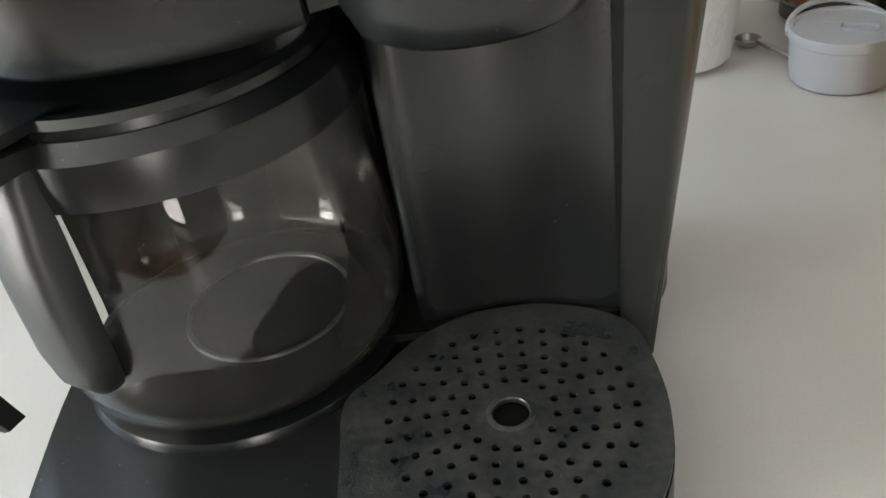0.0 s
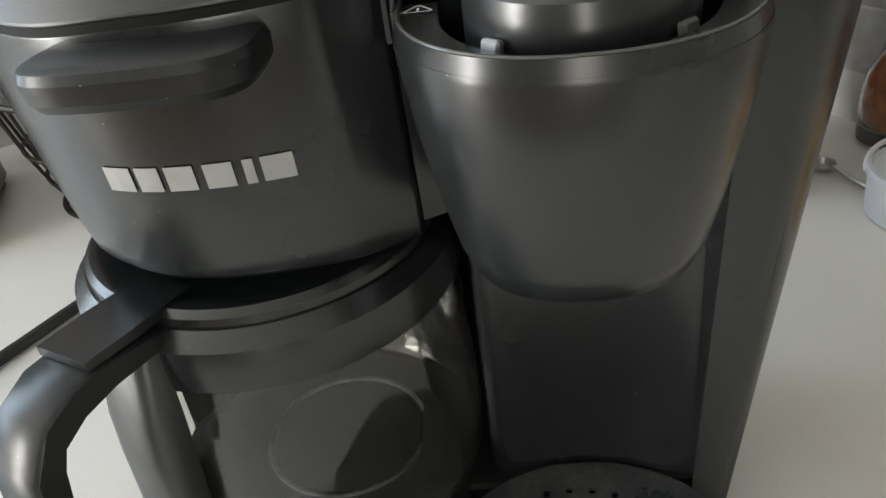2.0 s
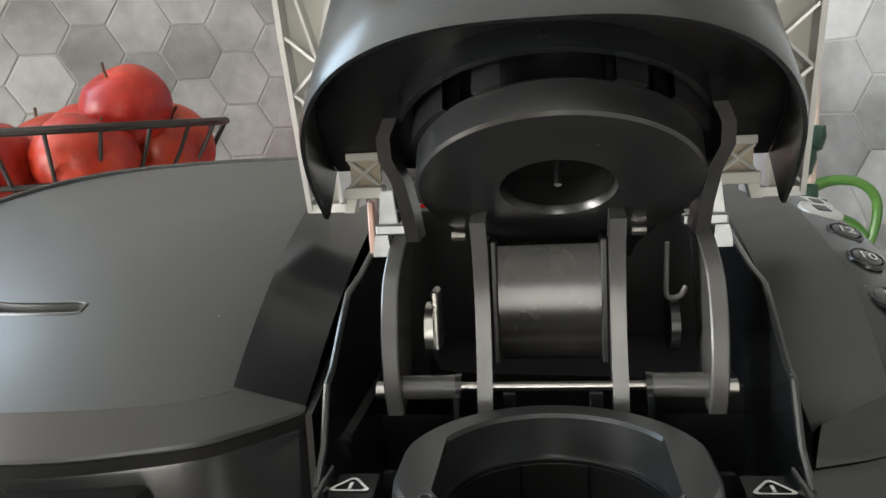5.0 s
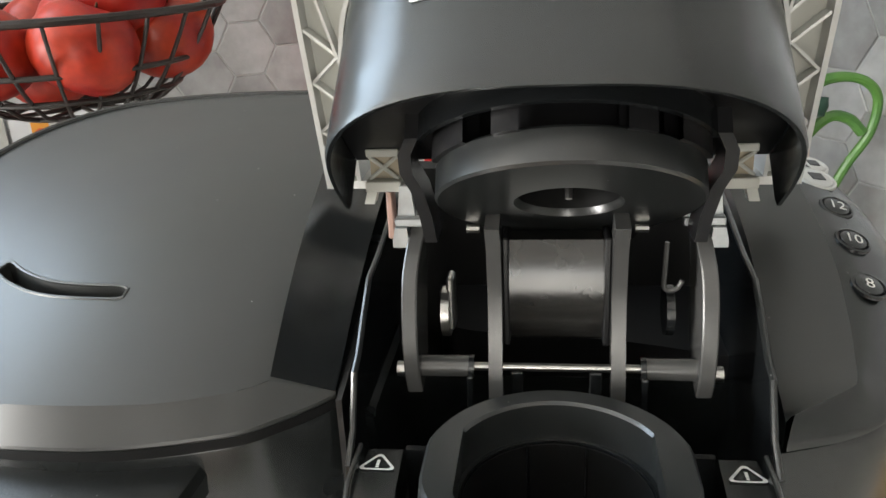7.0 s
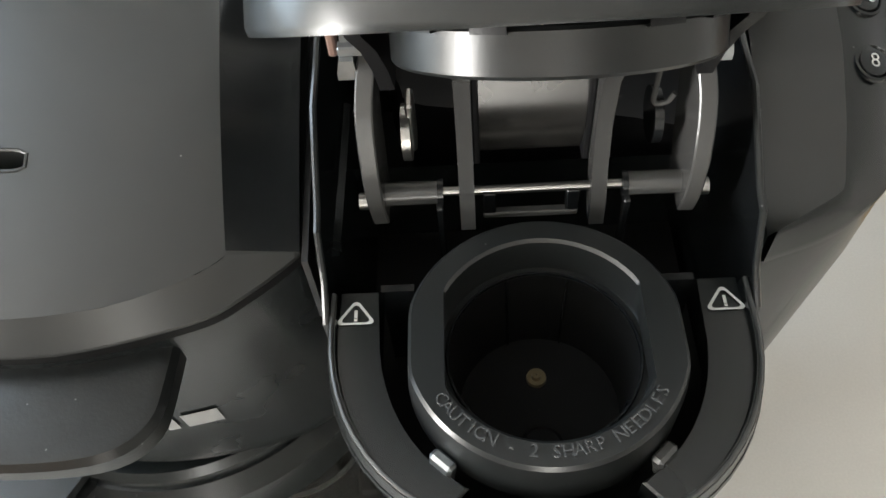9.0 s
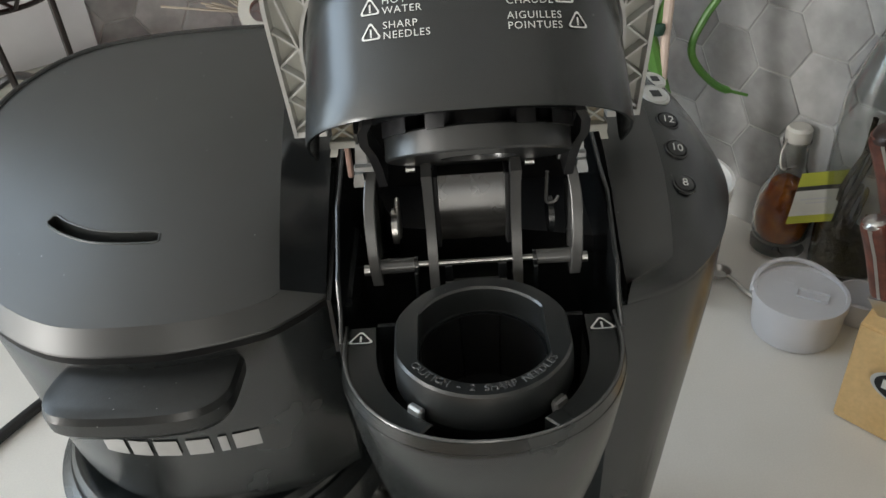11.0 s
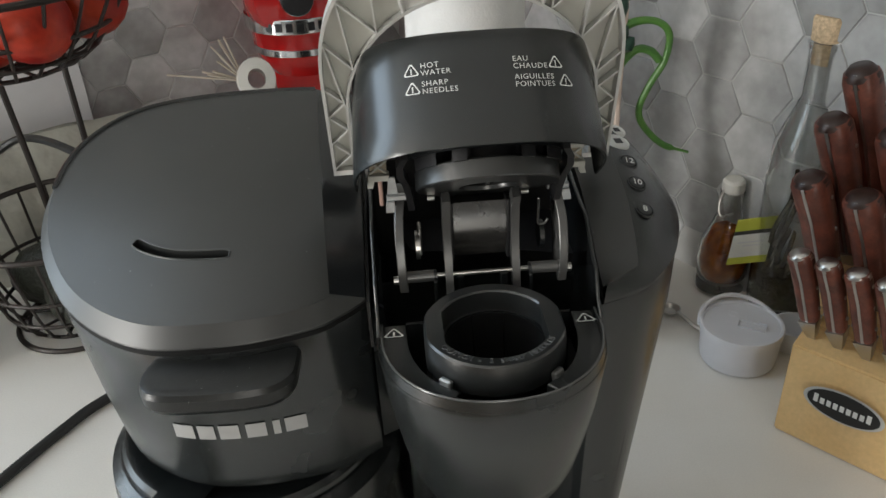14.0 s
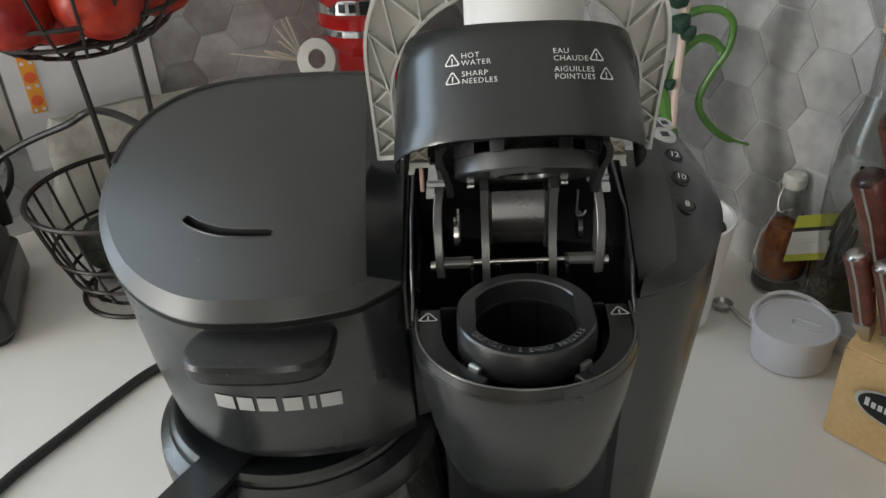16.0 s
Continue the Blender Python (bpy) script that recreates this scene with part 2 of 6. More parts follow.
def tube(points, r, n=10, bm=None, caps=True, taper=None):
    """A round bar along a line of points."""
    b = bm or bmesh.new()
    pts = [Vector(p) for p in points]
    rings, side = [], None
    for i, p in enumerate(pts):
        d = (pts[min(i + 1, len(pts) - 1)] - pts[max(i - 1, 0)]).normalized()
        if side is None:
            side = d.orthogonal().normalized()
        side = (side - d * side.dot(d)).normalized()
        other = d.cross(side)
        rr = taper[i] if taper else r
        rings.append([p + rr * (math.cos(2 * math.pi * k / n) * side + math.sin(2 * math.pi * k / n) * other) for k in range(n)])
    return loft(rings, caps, caps, b)


def curve(points, steps=8):
    """A smooth line (Catmull-Rom) through points."""
    p = [Vector(q) for q in points]
    p = [2 * p[0] - p[1]] + p + [2 * p[-1] - p[-2]]
    out = []
    for i in range(1, len(p) - 2):
        for k in range(steps):
            t = k / steps
            out.append(0.5 * (2 * p[i] + (p[i + 1] - p[i - 1]) * t + (2 * p[i - 1] - 5 * p[i] + 4 * p[i + 1] - p[i + 2]) * t * t
                              + (3 * p[i] - p[i - 1] - 3 * p[i + 1] + p[i + 2]) * t ** 3))
    return out + [p[-2]]


def smooth2(points, steps=6, closed=True):
    """A smooth plan outline through 2-D points."""
    n = len(points)
    out = []
    for i in range(n if closed else n - 1):
        p0, p1, p2, p3 = (Vector((*points[(i + k) % n if closed else min(n - 1, max(0, i + k))], 0)) for k in (-1, 0, 1, 2))
        for k in range(steps):
            t = k / steps
            q = 0.5 * (2 * p1 + (p2 - p0) * t + (2 * p0 - 5 * p1 + 4 * p2 - p3) * t * t + (3 * p1 - p0 - 3 * p2 + p3) * t ** 3)
            out.append((q.x, q.y))
    return out


def inset(outline, d):
    """The plan outline drawn inwards by d (anticlockwise outlines)."""
    n = len(outline)
    out = []
    for i in range(n):
        a, b, c = (Vector((*outline[(i + k) % n], 0)) for k in (-1, 0, 1))
        t = (c - a).normalized()
        out.append((b.x - t.y * d, b.y + t.x * d))
    return out


def inside(p, poly):
    x, y = p
    c = False
    for (x0, y0), (x1, y1) in zip(poly, poly[1:] + poly[:1]):
        if (y0 > y) != (y1 > y) and x < (x1 - x0) * (y - y0) / (y1 - y0) + x0:
            c = not c
    return c


def text_mesh(body, size, depth, extrude_to=None, align="CENTER", spacing=1.0):
    """Letters of the built-in font as a bmesh in the plane z = 0, size being their height."""
    cu = bpy.data.curves.new("letters", "FONT")
    cu.body, cu.size, cu.extrude, cu.align_x, cu.align_y, cu.resolution_u = body, size, depth, align, "CENTER", 3
    cu.space_character = spacing
    ob = bpy.data.objects.new("letters", cu)
    me = ob.to_mesh()
    b = bmesh.new()
    b.from_mesh(me)
    ob.to_mesh_clear()
    bpy.data.objects.remove(ob)
    bpy.data.curves.remove(cu)
    return b


def mapped(bm, f):
    for v in bm.verts:
        v.co = f(v.co)
    return bm

# ---- structure ----
IN_LEFT, IN_RIGHT = RIGHT, LEFT          # from each wall into the room
FLOOR_Z, CEIL_Z, ROOM = -0.91, 1.55, 3.6

def slab(corners, z0, z1, bm=None):
    b = bm or bmesh.new()
    lo = [b.verts.new((p.x, p.y, z0)) for p in corners]
    hi = [b.verts.new((p.x, p.y, z1)) for p in corners]
    n = len(corners)
    b.faces.new(lo[::-1]), b.faces.new(hi)
    for i in range(n):
        b.faces.new((lo[i], lo[(i + 1) % n], hi[(i + 1) % n], hi[i]))
    return b


def wall_block(s0, s1, z0, z1, base, along, inward, thick=0.12, bm=None, proud=0.0):
    a, b2 = base + along * s0, base + along * s1
    return slab([a + inward * proud, b2 + inward * proud, b2 - inward * thick, a - inward * thick], z0, z1, bm)


C = CORNER
# left wall with the window's opening, s from the corner
WIN_S0, WIN_S1, WIN_Z0, WIN_Z1 = 0.90, 2.10, 0.10, 1.35
DOOR_S0, DOOR_S1, DOOR_Z1 = 0.10, 0.72, 1.20       # assumed patio door in the far left wall, from the left wall
b = wall_block(-0.12, WIN_S0, FLOOR_Z, CEIL_Z, C, LEFT, IN_LEFT)
wall_block(WIN_S1, ROOM, FLOOR_Z, CEIL_Z, C, LEFT, IN_LEFT, bm=b)
wall_block(WIN_S0, WIN_S1, FLOOR_Z, WIN_Z0, C, LEFT, IN_LEFT, bm=b)
wall_block(WIN_S0, WIN_S1, WIN_Z1, CEIL_Z, C, LEFT, IN_LEFT, bm=b)
wall_left = single("wall_left", b, PAINT, "pale painted kitchen wall with hexagon tile backsplash", "wall", kind="structure")
wall_right = single("wall_right", wall_block(0, ROOM, FLOOR_Z, CEIL_Z, C, RIGHT, IN_RIGHT), DIM_PAINT, "kitchen wall with marbled hexagon tiles, paint darkened for reflections", "wall", kind="structure")
far_l, far_r = C + LEFT * ROOM, C + RIGHT * ROOM
b = wall_block(0, DOOR_S0, FLOOR_Z, CEIL_Z, far_l, RIGHT, -IN_RIGHT)
wall_block(DOOR_S1, ROOM, FLOOR_Z, CEIL_Z, far_l, RIGHT, -IN_RIGHT, bm=b)
wall_block(DOOR_S0, DOOR_S1, DOOR_Z1, CEIL_Z, far_l, RIGHT, -IN_RIGHT, bm=b)
single("wall_far_left", b, DIM_PAINT, "plain painted kitchen wall with an assumed patio door", "wall", kind="structure")
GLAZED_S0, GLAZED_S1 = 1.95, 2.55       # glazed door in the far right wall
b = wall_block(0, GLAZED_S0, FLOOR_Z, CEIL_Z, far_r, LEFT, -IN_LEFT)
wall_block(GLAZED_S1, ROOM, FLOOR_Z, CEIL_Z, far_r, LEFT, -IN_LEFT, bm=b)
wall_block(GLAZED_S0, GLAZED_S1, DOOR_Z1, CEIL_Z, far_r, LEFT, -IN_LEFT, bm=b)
single("wall_far_right", b, DIM_PAINT, "plain painted kitchen wall with a glazed door", "wall", kind="structure")
room = [C, C + LEFT * ROOM, C + LEFT * ROOM + RIGHT * ROOM, C + RIGHT * ROOM]
single("floor", slab(room, FLOOR_Z - 0.1, FLOOR_Z), FLOORING, "brown wooden kitchen floor", "floor", kind="structure")
single("ceiling", slab(room, CEIL_Z, CEIL_Z + 0.1), PAINT, "plain white kitchen ceiling", "ceiling", kind="structure")

# window frame with two panes
win = thing("window_1", "white framed kitchen window with two panes", "window")
tagged(win, kind="structure")
for s0, s1, z0, z1 in ((WIN_S0, WIN_S1, WIN_Z0, WIN_Z0 + 0.05), (WIN_S0, WIN_S1, WIN_Z1 - 0.05, WIN_Z1), (WIN_S0, WIN_S0 + 0.05, WIN_Z0 + 0.05, WIN_Z1 - 0.05),
                       (WIN_S1 - 0.05, WIN_S1, WIN_Z0 + 0.05, WIN_Z1 - 0.05), (1.475, 1.525, WIN_Z0 + 0.05, WIN_Z1 - 0.05)):
    part("window_frame", wall_block(s0, s1, z0, z1, C - IN_LEFT * 0.05, LEFT, IN_LEFT, 0.05), PAINT, win)
# Unseen door, added to account for the daylight from the front left.
door = thing("door_1", "assumed white framed glass door, out of view, for daylight", "door")
tagged(door, kind="structure")
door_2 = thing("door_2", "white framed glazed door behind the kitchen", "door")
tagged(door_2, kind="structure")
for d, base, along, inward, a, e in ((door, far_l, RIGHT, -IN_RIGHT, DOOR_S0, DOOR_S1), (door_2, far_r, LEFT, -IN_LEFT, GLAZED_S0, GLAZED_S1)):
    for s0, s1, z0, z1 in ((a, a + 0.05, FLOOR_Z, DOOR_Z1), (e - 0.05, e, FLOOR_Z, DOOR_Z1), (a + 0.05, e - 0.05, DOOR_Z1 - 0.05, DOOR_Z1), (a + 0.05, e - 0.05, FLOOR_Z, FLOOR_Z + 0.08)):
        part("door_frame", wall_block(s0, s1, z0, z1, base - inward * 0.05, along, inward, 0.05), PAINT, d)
window_lamp("window_daylight", C + LEFT * 1.50 + UP * 0.725 - IN_LEFT * 0.03, IN_LEFT, 1.10, 1.15, 16, (0.72, 0.87, 1.0))
# Main daylight, placed at the added door so it grazes the left wall.
window_lamp("assumed_door_daylight", far_l + RIGHT * 0.41 + UP * 0.18 + IN_RIGHT * 0.03, -LEFT, 0.52, 1.90, 78, (1.0, 0.98, 0.94))
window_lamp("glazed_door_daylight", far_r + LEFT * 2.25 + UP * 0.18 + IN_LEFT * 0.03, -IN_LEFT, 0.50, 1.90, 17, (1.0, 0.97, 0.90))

# counter: one L-shaped sheet of quartz, deep at the corner
deep = 1.25
single("counter", slab([C, C + LEFT * 2.9, C + LEFT * 2.9 + RIGHT * 0.64, C + LEFT * deep + RIGHT * 0.64, C + LEFT * 0.64 + RIGHT * deep, C + LEFT * 0.64 + RIGHT * 2.9, C + RIGHT * 2.9], -0.04, 0.0),
       COUNTER, "cream white quartz kitchen counter, smooth and clean", "counter", kind="structure")


# ---- the coffee maker ----
maker = thing("coffee_maker", "black plastic two-way coffee maker with its pod lid open", "coffee maker")
CARAFE_C = (-0.135, 0.075)


LID_PROFILE = ((-0.04, 0.302), (-0.03, 0.3075), (-0.013, 0.3172), (0.0, 0.3243), (0.022, 0.3338), (0.045, 0.3412), (0.08, 0.3500), (0.12, 0.3570), (0.168, 0.3620), (0.20, 0.364))
LID_POLY = np.polyfit([p[0] for p in LID_PROFILE], [p[1] for p in LID_PROFILE], 4)


def lid_height(x, y):
    """The domed top of the brewing lid: it falls towards its curved front."""
    d = abs(x + 0.12)
    e = y - (8.0 * d * d if x > -0.12 else 7.5 * d * d / (1 + (d / 0.10) ** 2))
    roll = max(0.0, y - 0.158) / 0.012
    return float(np.polyval(LID_POLY, e)) - 0.0012 * roll ** 2


# plan of the left brewing housing at the lid's seam
HOUSE = [(-0.0575, 0.172), (-0.100, 0.1745), (-0.150, 0.172), (-0.190, 0.160), (-0.214, 0.132), (-0.2225, 0.096), (-0.2185, 0.056), (-0.197, 0.0170),
         (-0.160, -0.0095), (-0.120, -0.0162), (-0.083, -0.0095), (-0.069, -0.0018), (-0.0575, 0.0080)]
HOUSE_S = smooth2(HOUSE, 6, closed=False) + [HOUSE[-1]]


def at_scale(outline, k, cx=-0.12, cy=0.08):
    return [(cx + (x - cx) * (k if x < cx else 1.0), cy + (y - cy) * k) for x, y in outline]


def cross_at(o, x0, first):
    """Where the outline o passes x0, near its first or its last end."""
    seq = o if first else o[::-1]
    for p, q in zip(seq, seq[1:]):
        if (p[0] - x0) * (q[0] - x0) <= 0:
            t = (x0 - p[0]) / (q[0] - p[0])
            return (x0, p[1] + (q[1] - p[1]) * t)
    return seq[0]


def resample(line, n):
    """n + 1 points at even steps along a plan line."""
    acc = [0.0]
    for p, q in zip(line, line[1:]):
        acc.append(acc[-1] + math.hypot(q[0] - p[0], q[1] - p[1]))
    return [(float(np.interp(acc[-1] * k / n, acc, [p[0] for p in line])), float(np.interp(acc[-1] * k / n, acc, [p[1] for p in line]))) for k in range(n + 1)]


# the lid's upper edge; at both ends it drops along the facet towards the pod bay
top_raw = [(x, y + (0.0052 * ((x + 0.1) / 0.0265) ** 1.5 if x > -0.1 and y < 0.08 else 0.0)) for x, y in at_scale(HOUSE_S, 0.952)]
end_a, end_b = cross_at(top_raw, -0.0825, True), cross_at(top_raw, -0.0735, False)
top_xy = resample([end_a] + [p for p in top_raw if p[0] < (-0.083 if p[1] > 0.08 else -0.074)] + [end_b], 84)
lift_z = [lid_height(x, y) for x, y in top_raw]
seam_z = []
for (x, y), z in zip(top_raw, lift_z):
    left = z - 0.0066 - 0.003 * max(0.0, min(1.0, 1 - y / 0.05))
    seam_z.append(0.3088 + (y + 0.0099) * 0.07 if x > -0.12 and y < 0.08 else left)
edge_hi = []
for (x, y), z, (ux, uy), sz in zip(top_raw, lift_z, HOUSE_S, seam_z):
    cut_x, end = (-0.0825, end_a) if y > 0.08 else (-0.0735, end_b)
    if x > cut_x:                        # along the foot of the facet
        f = (x - cut_x) / (-0.0575 - cut_x)
        foot = 0 if y > 0.08 else -1
        x, y = end[0] + (-0.0575 - end[0]) * f, end[1] + (HOUSE_S[foot][1] - end[1]) * f
        z = lid_height(*end) + (seam_z[foot] + 0.0012 - lid_height(*end)) * f
    edge_hi.append((x, y, z))
near = min((k for k in range(len(edge_hi)) if top_raw[k][1] < 0.08), key=lambda k: abs(top_raw[k][0] + 0.0735))
edge_hi[near] = (*end_b, lid_height(*end_b))

# brewing housing: upper shell that narrows downwards
rings = []
for f, k in ((0.0, 0.80), (0.0, 0.835), (0.03, 0.862), (0.1, 0.878), (0.4, 0.925), (0.8, 0.97), (0.955, 0.990), (0.964, 0.988), (0.966, 0.95), (1.0, 0.945)):
    rings.append([(x, y, 0.2065 + (sz - 0.0005 - 0.2065) * f) for (x, y), sz in zip(at_scale(HOUSE_S, k), seam_z)])
part("brewing_housing", loft(rings), PLASTIC, maker, "matt black basket housing with a printed wordmark", angle=50)

# rear column under the housings
rear = smooth2([(0.064, 0.052), (0.088, 0.075), (0.09, 0.12), (0.07, 0.16), (0.0, 0.172), (-0.1, 0.172), (-0.17, 0.165), (-0.19, 0.15), (-0.12, 0.168), (-0.05, 0.15), (-0.042, 0.1), (-0.036, 0.078), (-0.028, 0.068), (0.02, 0.062)], 4)
part("rear_column", prism(rear, 0.02, 0.30), PLASTIC_DARK, maker, "black column behind carafe and cup stand")
hollow = [(CARAFE_C[0] + r * math.cos(radians(a)), CARAFE_C[1] + r * math.sin(radians(a))) for r, turn in ((0.0925, range(28, 161, 7)), (0.0975, range(160, 27, -7))) for a in turn]
part("hollow_back", prism(hollow, 0.02, 0.30), PLASTIC, maker, "curved black wall behind the carafe")

# brewing lid: a domed cap with a broad chamfer and a curved steam slot
def lid_edge(k, dz):
    return [(x, y, sz + dz) for (x, y), sz in zip(at_scale(HOUSE_S, k), seam_z)]


b = loft([lid_edge(0.93, -0.0010), lid_edge(0.998, -0.0010), lid_edge(1.001, -0.0004), lid_edge(0.999, 0.0004)], cap0=True, cap1=False)
loft([lid_edge(0.999, 0.0004), edge_hi], False, False, bm=b, closed=False)
mid = Vector(((end_a[0] + end_b[0]) / 2, (end_a[1] + end_b[1]) / 2, 0))
dome = []
for k in range(31):
    g = 1 - (k / 30) * 0.999
    ring = [(mid.x + (x - mid.x) * g, mid.y + (y - mid.y) * g) for x, y in top_xy]
    dome.append([(x, y, lid_height(x, y)) for x, y in ring])
loft(dome, False, False, bm=b, closed=False)
back_rim = [(x, y, z + 0.0001) for x, y, z in edge_hi if y > 0.085 and x < -0.083]
# the steam slot is cut through the dome
slot_line = curve([(-0.1665, 0.0390), (-0.158, 0.0325), (-0.146, 0.0265), (-0.133, 0.0235), (-0.1190, 0.0224)], 8)


def slot_side(side):
    out = []
    for i, p in enumerate(slot_line):
        d = (slot_line[min(i + 1, len(slot_line) - 1)] - slot_line[max(i - 1, 0)]).normalized()
        wide = 0.0025 * (0.62, 0.92, 1.0)[min(i, len(slot_line) - 1 - i, 2)] * side
        out.append((p.x - d.y * wide, p.y + d.x * wide))
    return out


SLOT = slot_side(1) + slot_side(-1)[::-1]
close = [v for v in b.verts if min(abs(v.co.x - p.x) + abs(v.co.y - p.y) for p in slot_line) < 0.009 and abs(v.co.z - lid_height(v.co.x, v.co.y)) < 1e-4]
bmesh.ops.subdivide_edges(b, edges=list({e for v in close for e in v.link_edges}), cuts=6, use_grid_fill=True)
for v in b.verts:
    if min(abs(v.co.x - p.x) + abs(v.co.y - p.y) for p in slot_line) < 0.016 and v.co.z > 0.325:
        v.co.z = lid_height(v.co.x, v.co.y)
bmesh.ops.delete(b, geom=[f for f in b.faces if f.calc_center_median().z > 0.325 and inside(f.calc_center_median().xy[:], SLOT)], context="FACES")
facet_xy = (end_b[0] + (end_a[0] - end_b[0]) * 0.006, end_b[1] + (end_a[1] - end_b[1]) * 0.006)
b.faces.new([b.verts.new(p) for p in (edge_hi[-1], (*facet_xy, lid_height(*facet_xy)), (*end_b, lid_height(*end_b)))])
brew_lid = part("brewing_lid", b, PLASTIC_LID, maker, "satin black domed lid with a curved steam slot", angle=16)
# Black band that fills the lid's gap, in place of its shade.
band = [[(x, y, sz + dz) for (x, y), sz in zip(at_scale(HOUSE_S, k), seam_z)] for k, dz in ((0.95, -0.0042), (0.996, -0.0040), (0.9965, -0.0012), (0.95, -0.0011))]
part("seam_band", loft(band, False, False), CAVITY, maker, "black band put in for the shade of the lid's gap")
part("rear_rim", tube(back_rim, 0.0015, 8), PLASTIC_GLOSS, brew_lid, "glossy rolled rear edge")
part("slot_lip", tube([(x, y, lid_height(x, y) - 0.0001) for x, y in SLOT + SLOT[:1]], 0.00055, 6, caps=False), PLASTIC_LID, brew_lid)
part("slot_wall", loft([[(x, y, lid_height(x, y) - d) for x, y in SLOT] for d in (0.0001, 0.0075)], False, False), PLASTIC_LID, brew_lid)
part("steam_slot", loft([[(x, y, lid_height(x, y) - d) for x, y in SLOT] for d in (0.0072, 0.0078)], True, True), CAVITY, brew_lid, "dark curved slot")

# glossy hollow facet towards the pod bay
b = bmesh.new()
pa, pb = Vector((*end_a, 0)), Vector((*facet_xy, 0))
qa, qb = Vector(edge_hi[0]), Vector(edge_hi[-1])
rows = []
for i in range(17):
    f = i / 16
    hi = pb.lerp(pa, f)
    hi.z = lid_height(hi.x, hi.y)
    lo = qb.lerp(qa, f)
    lo.z = lid_height(lo.x - 0.01, lo.y) - 0.0054 if 0 < i < 16 else lo.z
    sag = 0.0016 * min(1.0, 6 * f, 6 * (1 - f))
    rows.append([b.verts.new(hi.lerp(lo, g) - Vector((0, 0, sag * math.sin(math.pi * g)))) for g in (0, 0.15, 0.3, 0.5, 0.7, 0.85, 1.0)])
for r0, r1 in zip(rows, rows[1:]):
    for k in range(6):
        b.faces.new((r0[k], r1[k], r1[k + 1], r0[k + 1]))
# Glossier than the lid; its darker colour stands for a dark reflection.
part("side_facet", b, PLASTIC_GLOSS, brew_lid, "glossy hollow facet, darkened for its dark reflection")

# inner wall of the bay beside the lid
b = bmesh.new()
vs = []
for y in (0.006, 0.05, 0.1, 0.168):
    zt = float(np.interp(y, (0.004, 0.17), (seam_z[-1], seam_z[0]))) - 0.0008
    vs.append([b.verts.new(p) for p in ((-0.0572, y, 0.285), (-0.0556, y, 0.285), (-0.0556, y, zt), (-0.0572, y, zt))])
for p, q in zip(vs, vs[1:]):
    for i in range(4):
        b.faces.new((p[i], q[i], q[(i + 1) % 4], p[(i + 1) % 4]))
b.faces.new(vs[0]), b.faces.new(vs[-1][::-1])
part("side_wall", b, PLASTIC_DARK, maker)

# basket handle that stands out from the housing
hb = smooth2([(-0.150, 0.004), (-0.157, -0.018), (-0.156, -0.031), (-0.146, -0.0375), (-0.12, -0.0395), (-0.100, -0.0375), (-0.0905, -0.030), (-0.0885, -0.018), (-0.088, 0.004)], 4, closed=False) + [(-0.088, 0.004)]
b = loft([[(x, y, 0.2875) for x, y in inset(hb, 0.006)], [(x, y, 0.2885) for x, y in inset(hb, 0.0025)], [(x, y, 0.2915) for x, y in inset(hb, 0.0006)], [(x, y, 0.2975) for x, y in hb],
          [(x, y, 0.3003) for x, y in inset(hb, 0.0010)], [(x, y, 0.3012) for x, y in inset(hb, 0.0035)]])
part("basket_handle", b, PLASTIC_DUSTY, maker, "dusty black basket handle", angle=24)

# narrow upright panel beside the pod housing
part("seam_panel", loft([[(-0.0566, 0.0275, 0.2075), (-0.040, 0.036, 0.2075), (-0.040, 0.07, 0.2075), (-0.0566, 0.07, 0.2075)], [(-0.0566, 0.011, 0.305), (-0.050, 0.015, 0.300), (-0.050, 0.07, 0.300), (-0.0566, 0.07, 0.305)]]), PLASTIC, maker)

# wordmark on the housing
def on_house(co, cx, zc, scale=1.0):
    x = cx + co.x
    k = float(np.interp(zc + co.y, (0.2065, 0.217, 0.247, 0.289, 0.306), (0.85, 0.88, 0.928, 0.97, 0.98)))
    t = [(px, py) for px, py in at_scale(HOUSE_S, k) if py < 0.06]
    t.sort()
    y = float(np.interp(x, [p[0] for p in t], [p[1] for p in t]))
    return Vector((x, y - 0.0004 - co.z, zc + co.y))


# the maker's wordmark as plain strokes
def stroke(b, pts, w=0.0022):
    for (x0, z0), (x1, z1) in zip(pts, pts[1:]):
        m = max(1, int(math.hypot(x1 - x0, z1 - z0) / 0.002))
        d = Vector((x1 - x0, z1 - z0)).normalized()
        nx, nz = -d.y * w / 2, d.x * w / 2
        x0e, z0e, x1e, z1e = x0 - d.x * w / 2, z0 - d.y * w / 2, x1 + d.x * w / 2, z1 + d.y * w / 2
        prev = None
        for k in range(m + 1):
            t = k / m
            x, z = x0e + (x1e - x0e) * t, z0e + (z1e - z0e) * t
            cur = (b.verts.new((x + nx, z + nz, 0)), b.verts.new((x - nx, z - nz, 0)))
            if prev:
                b.faces.new((prev[0], prev[1], cur[1], cur[0]))
            prev = cur


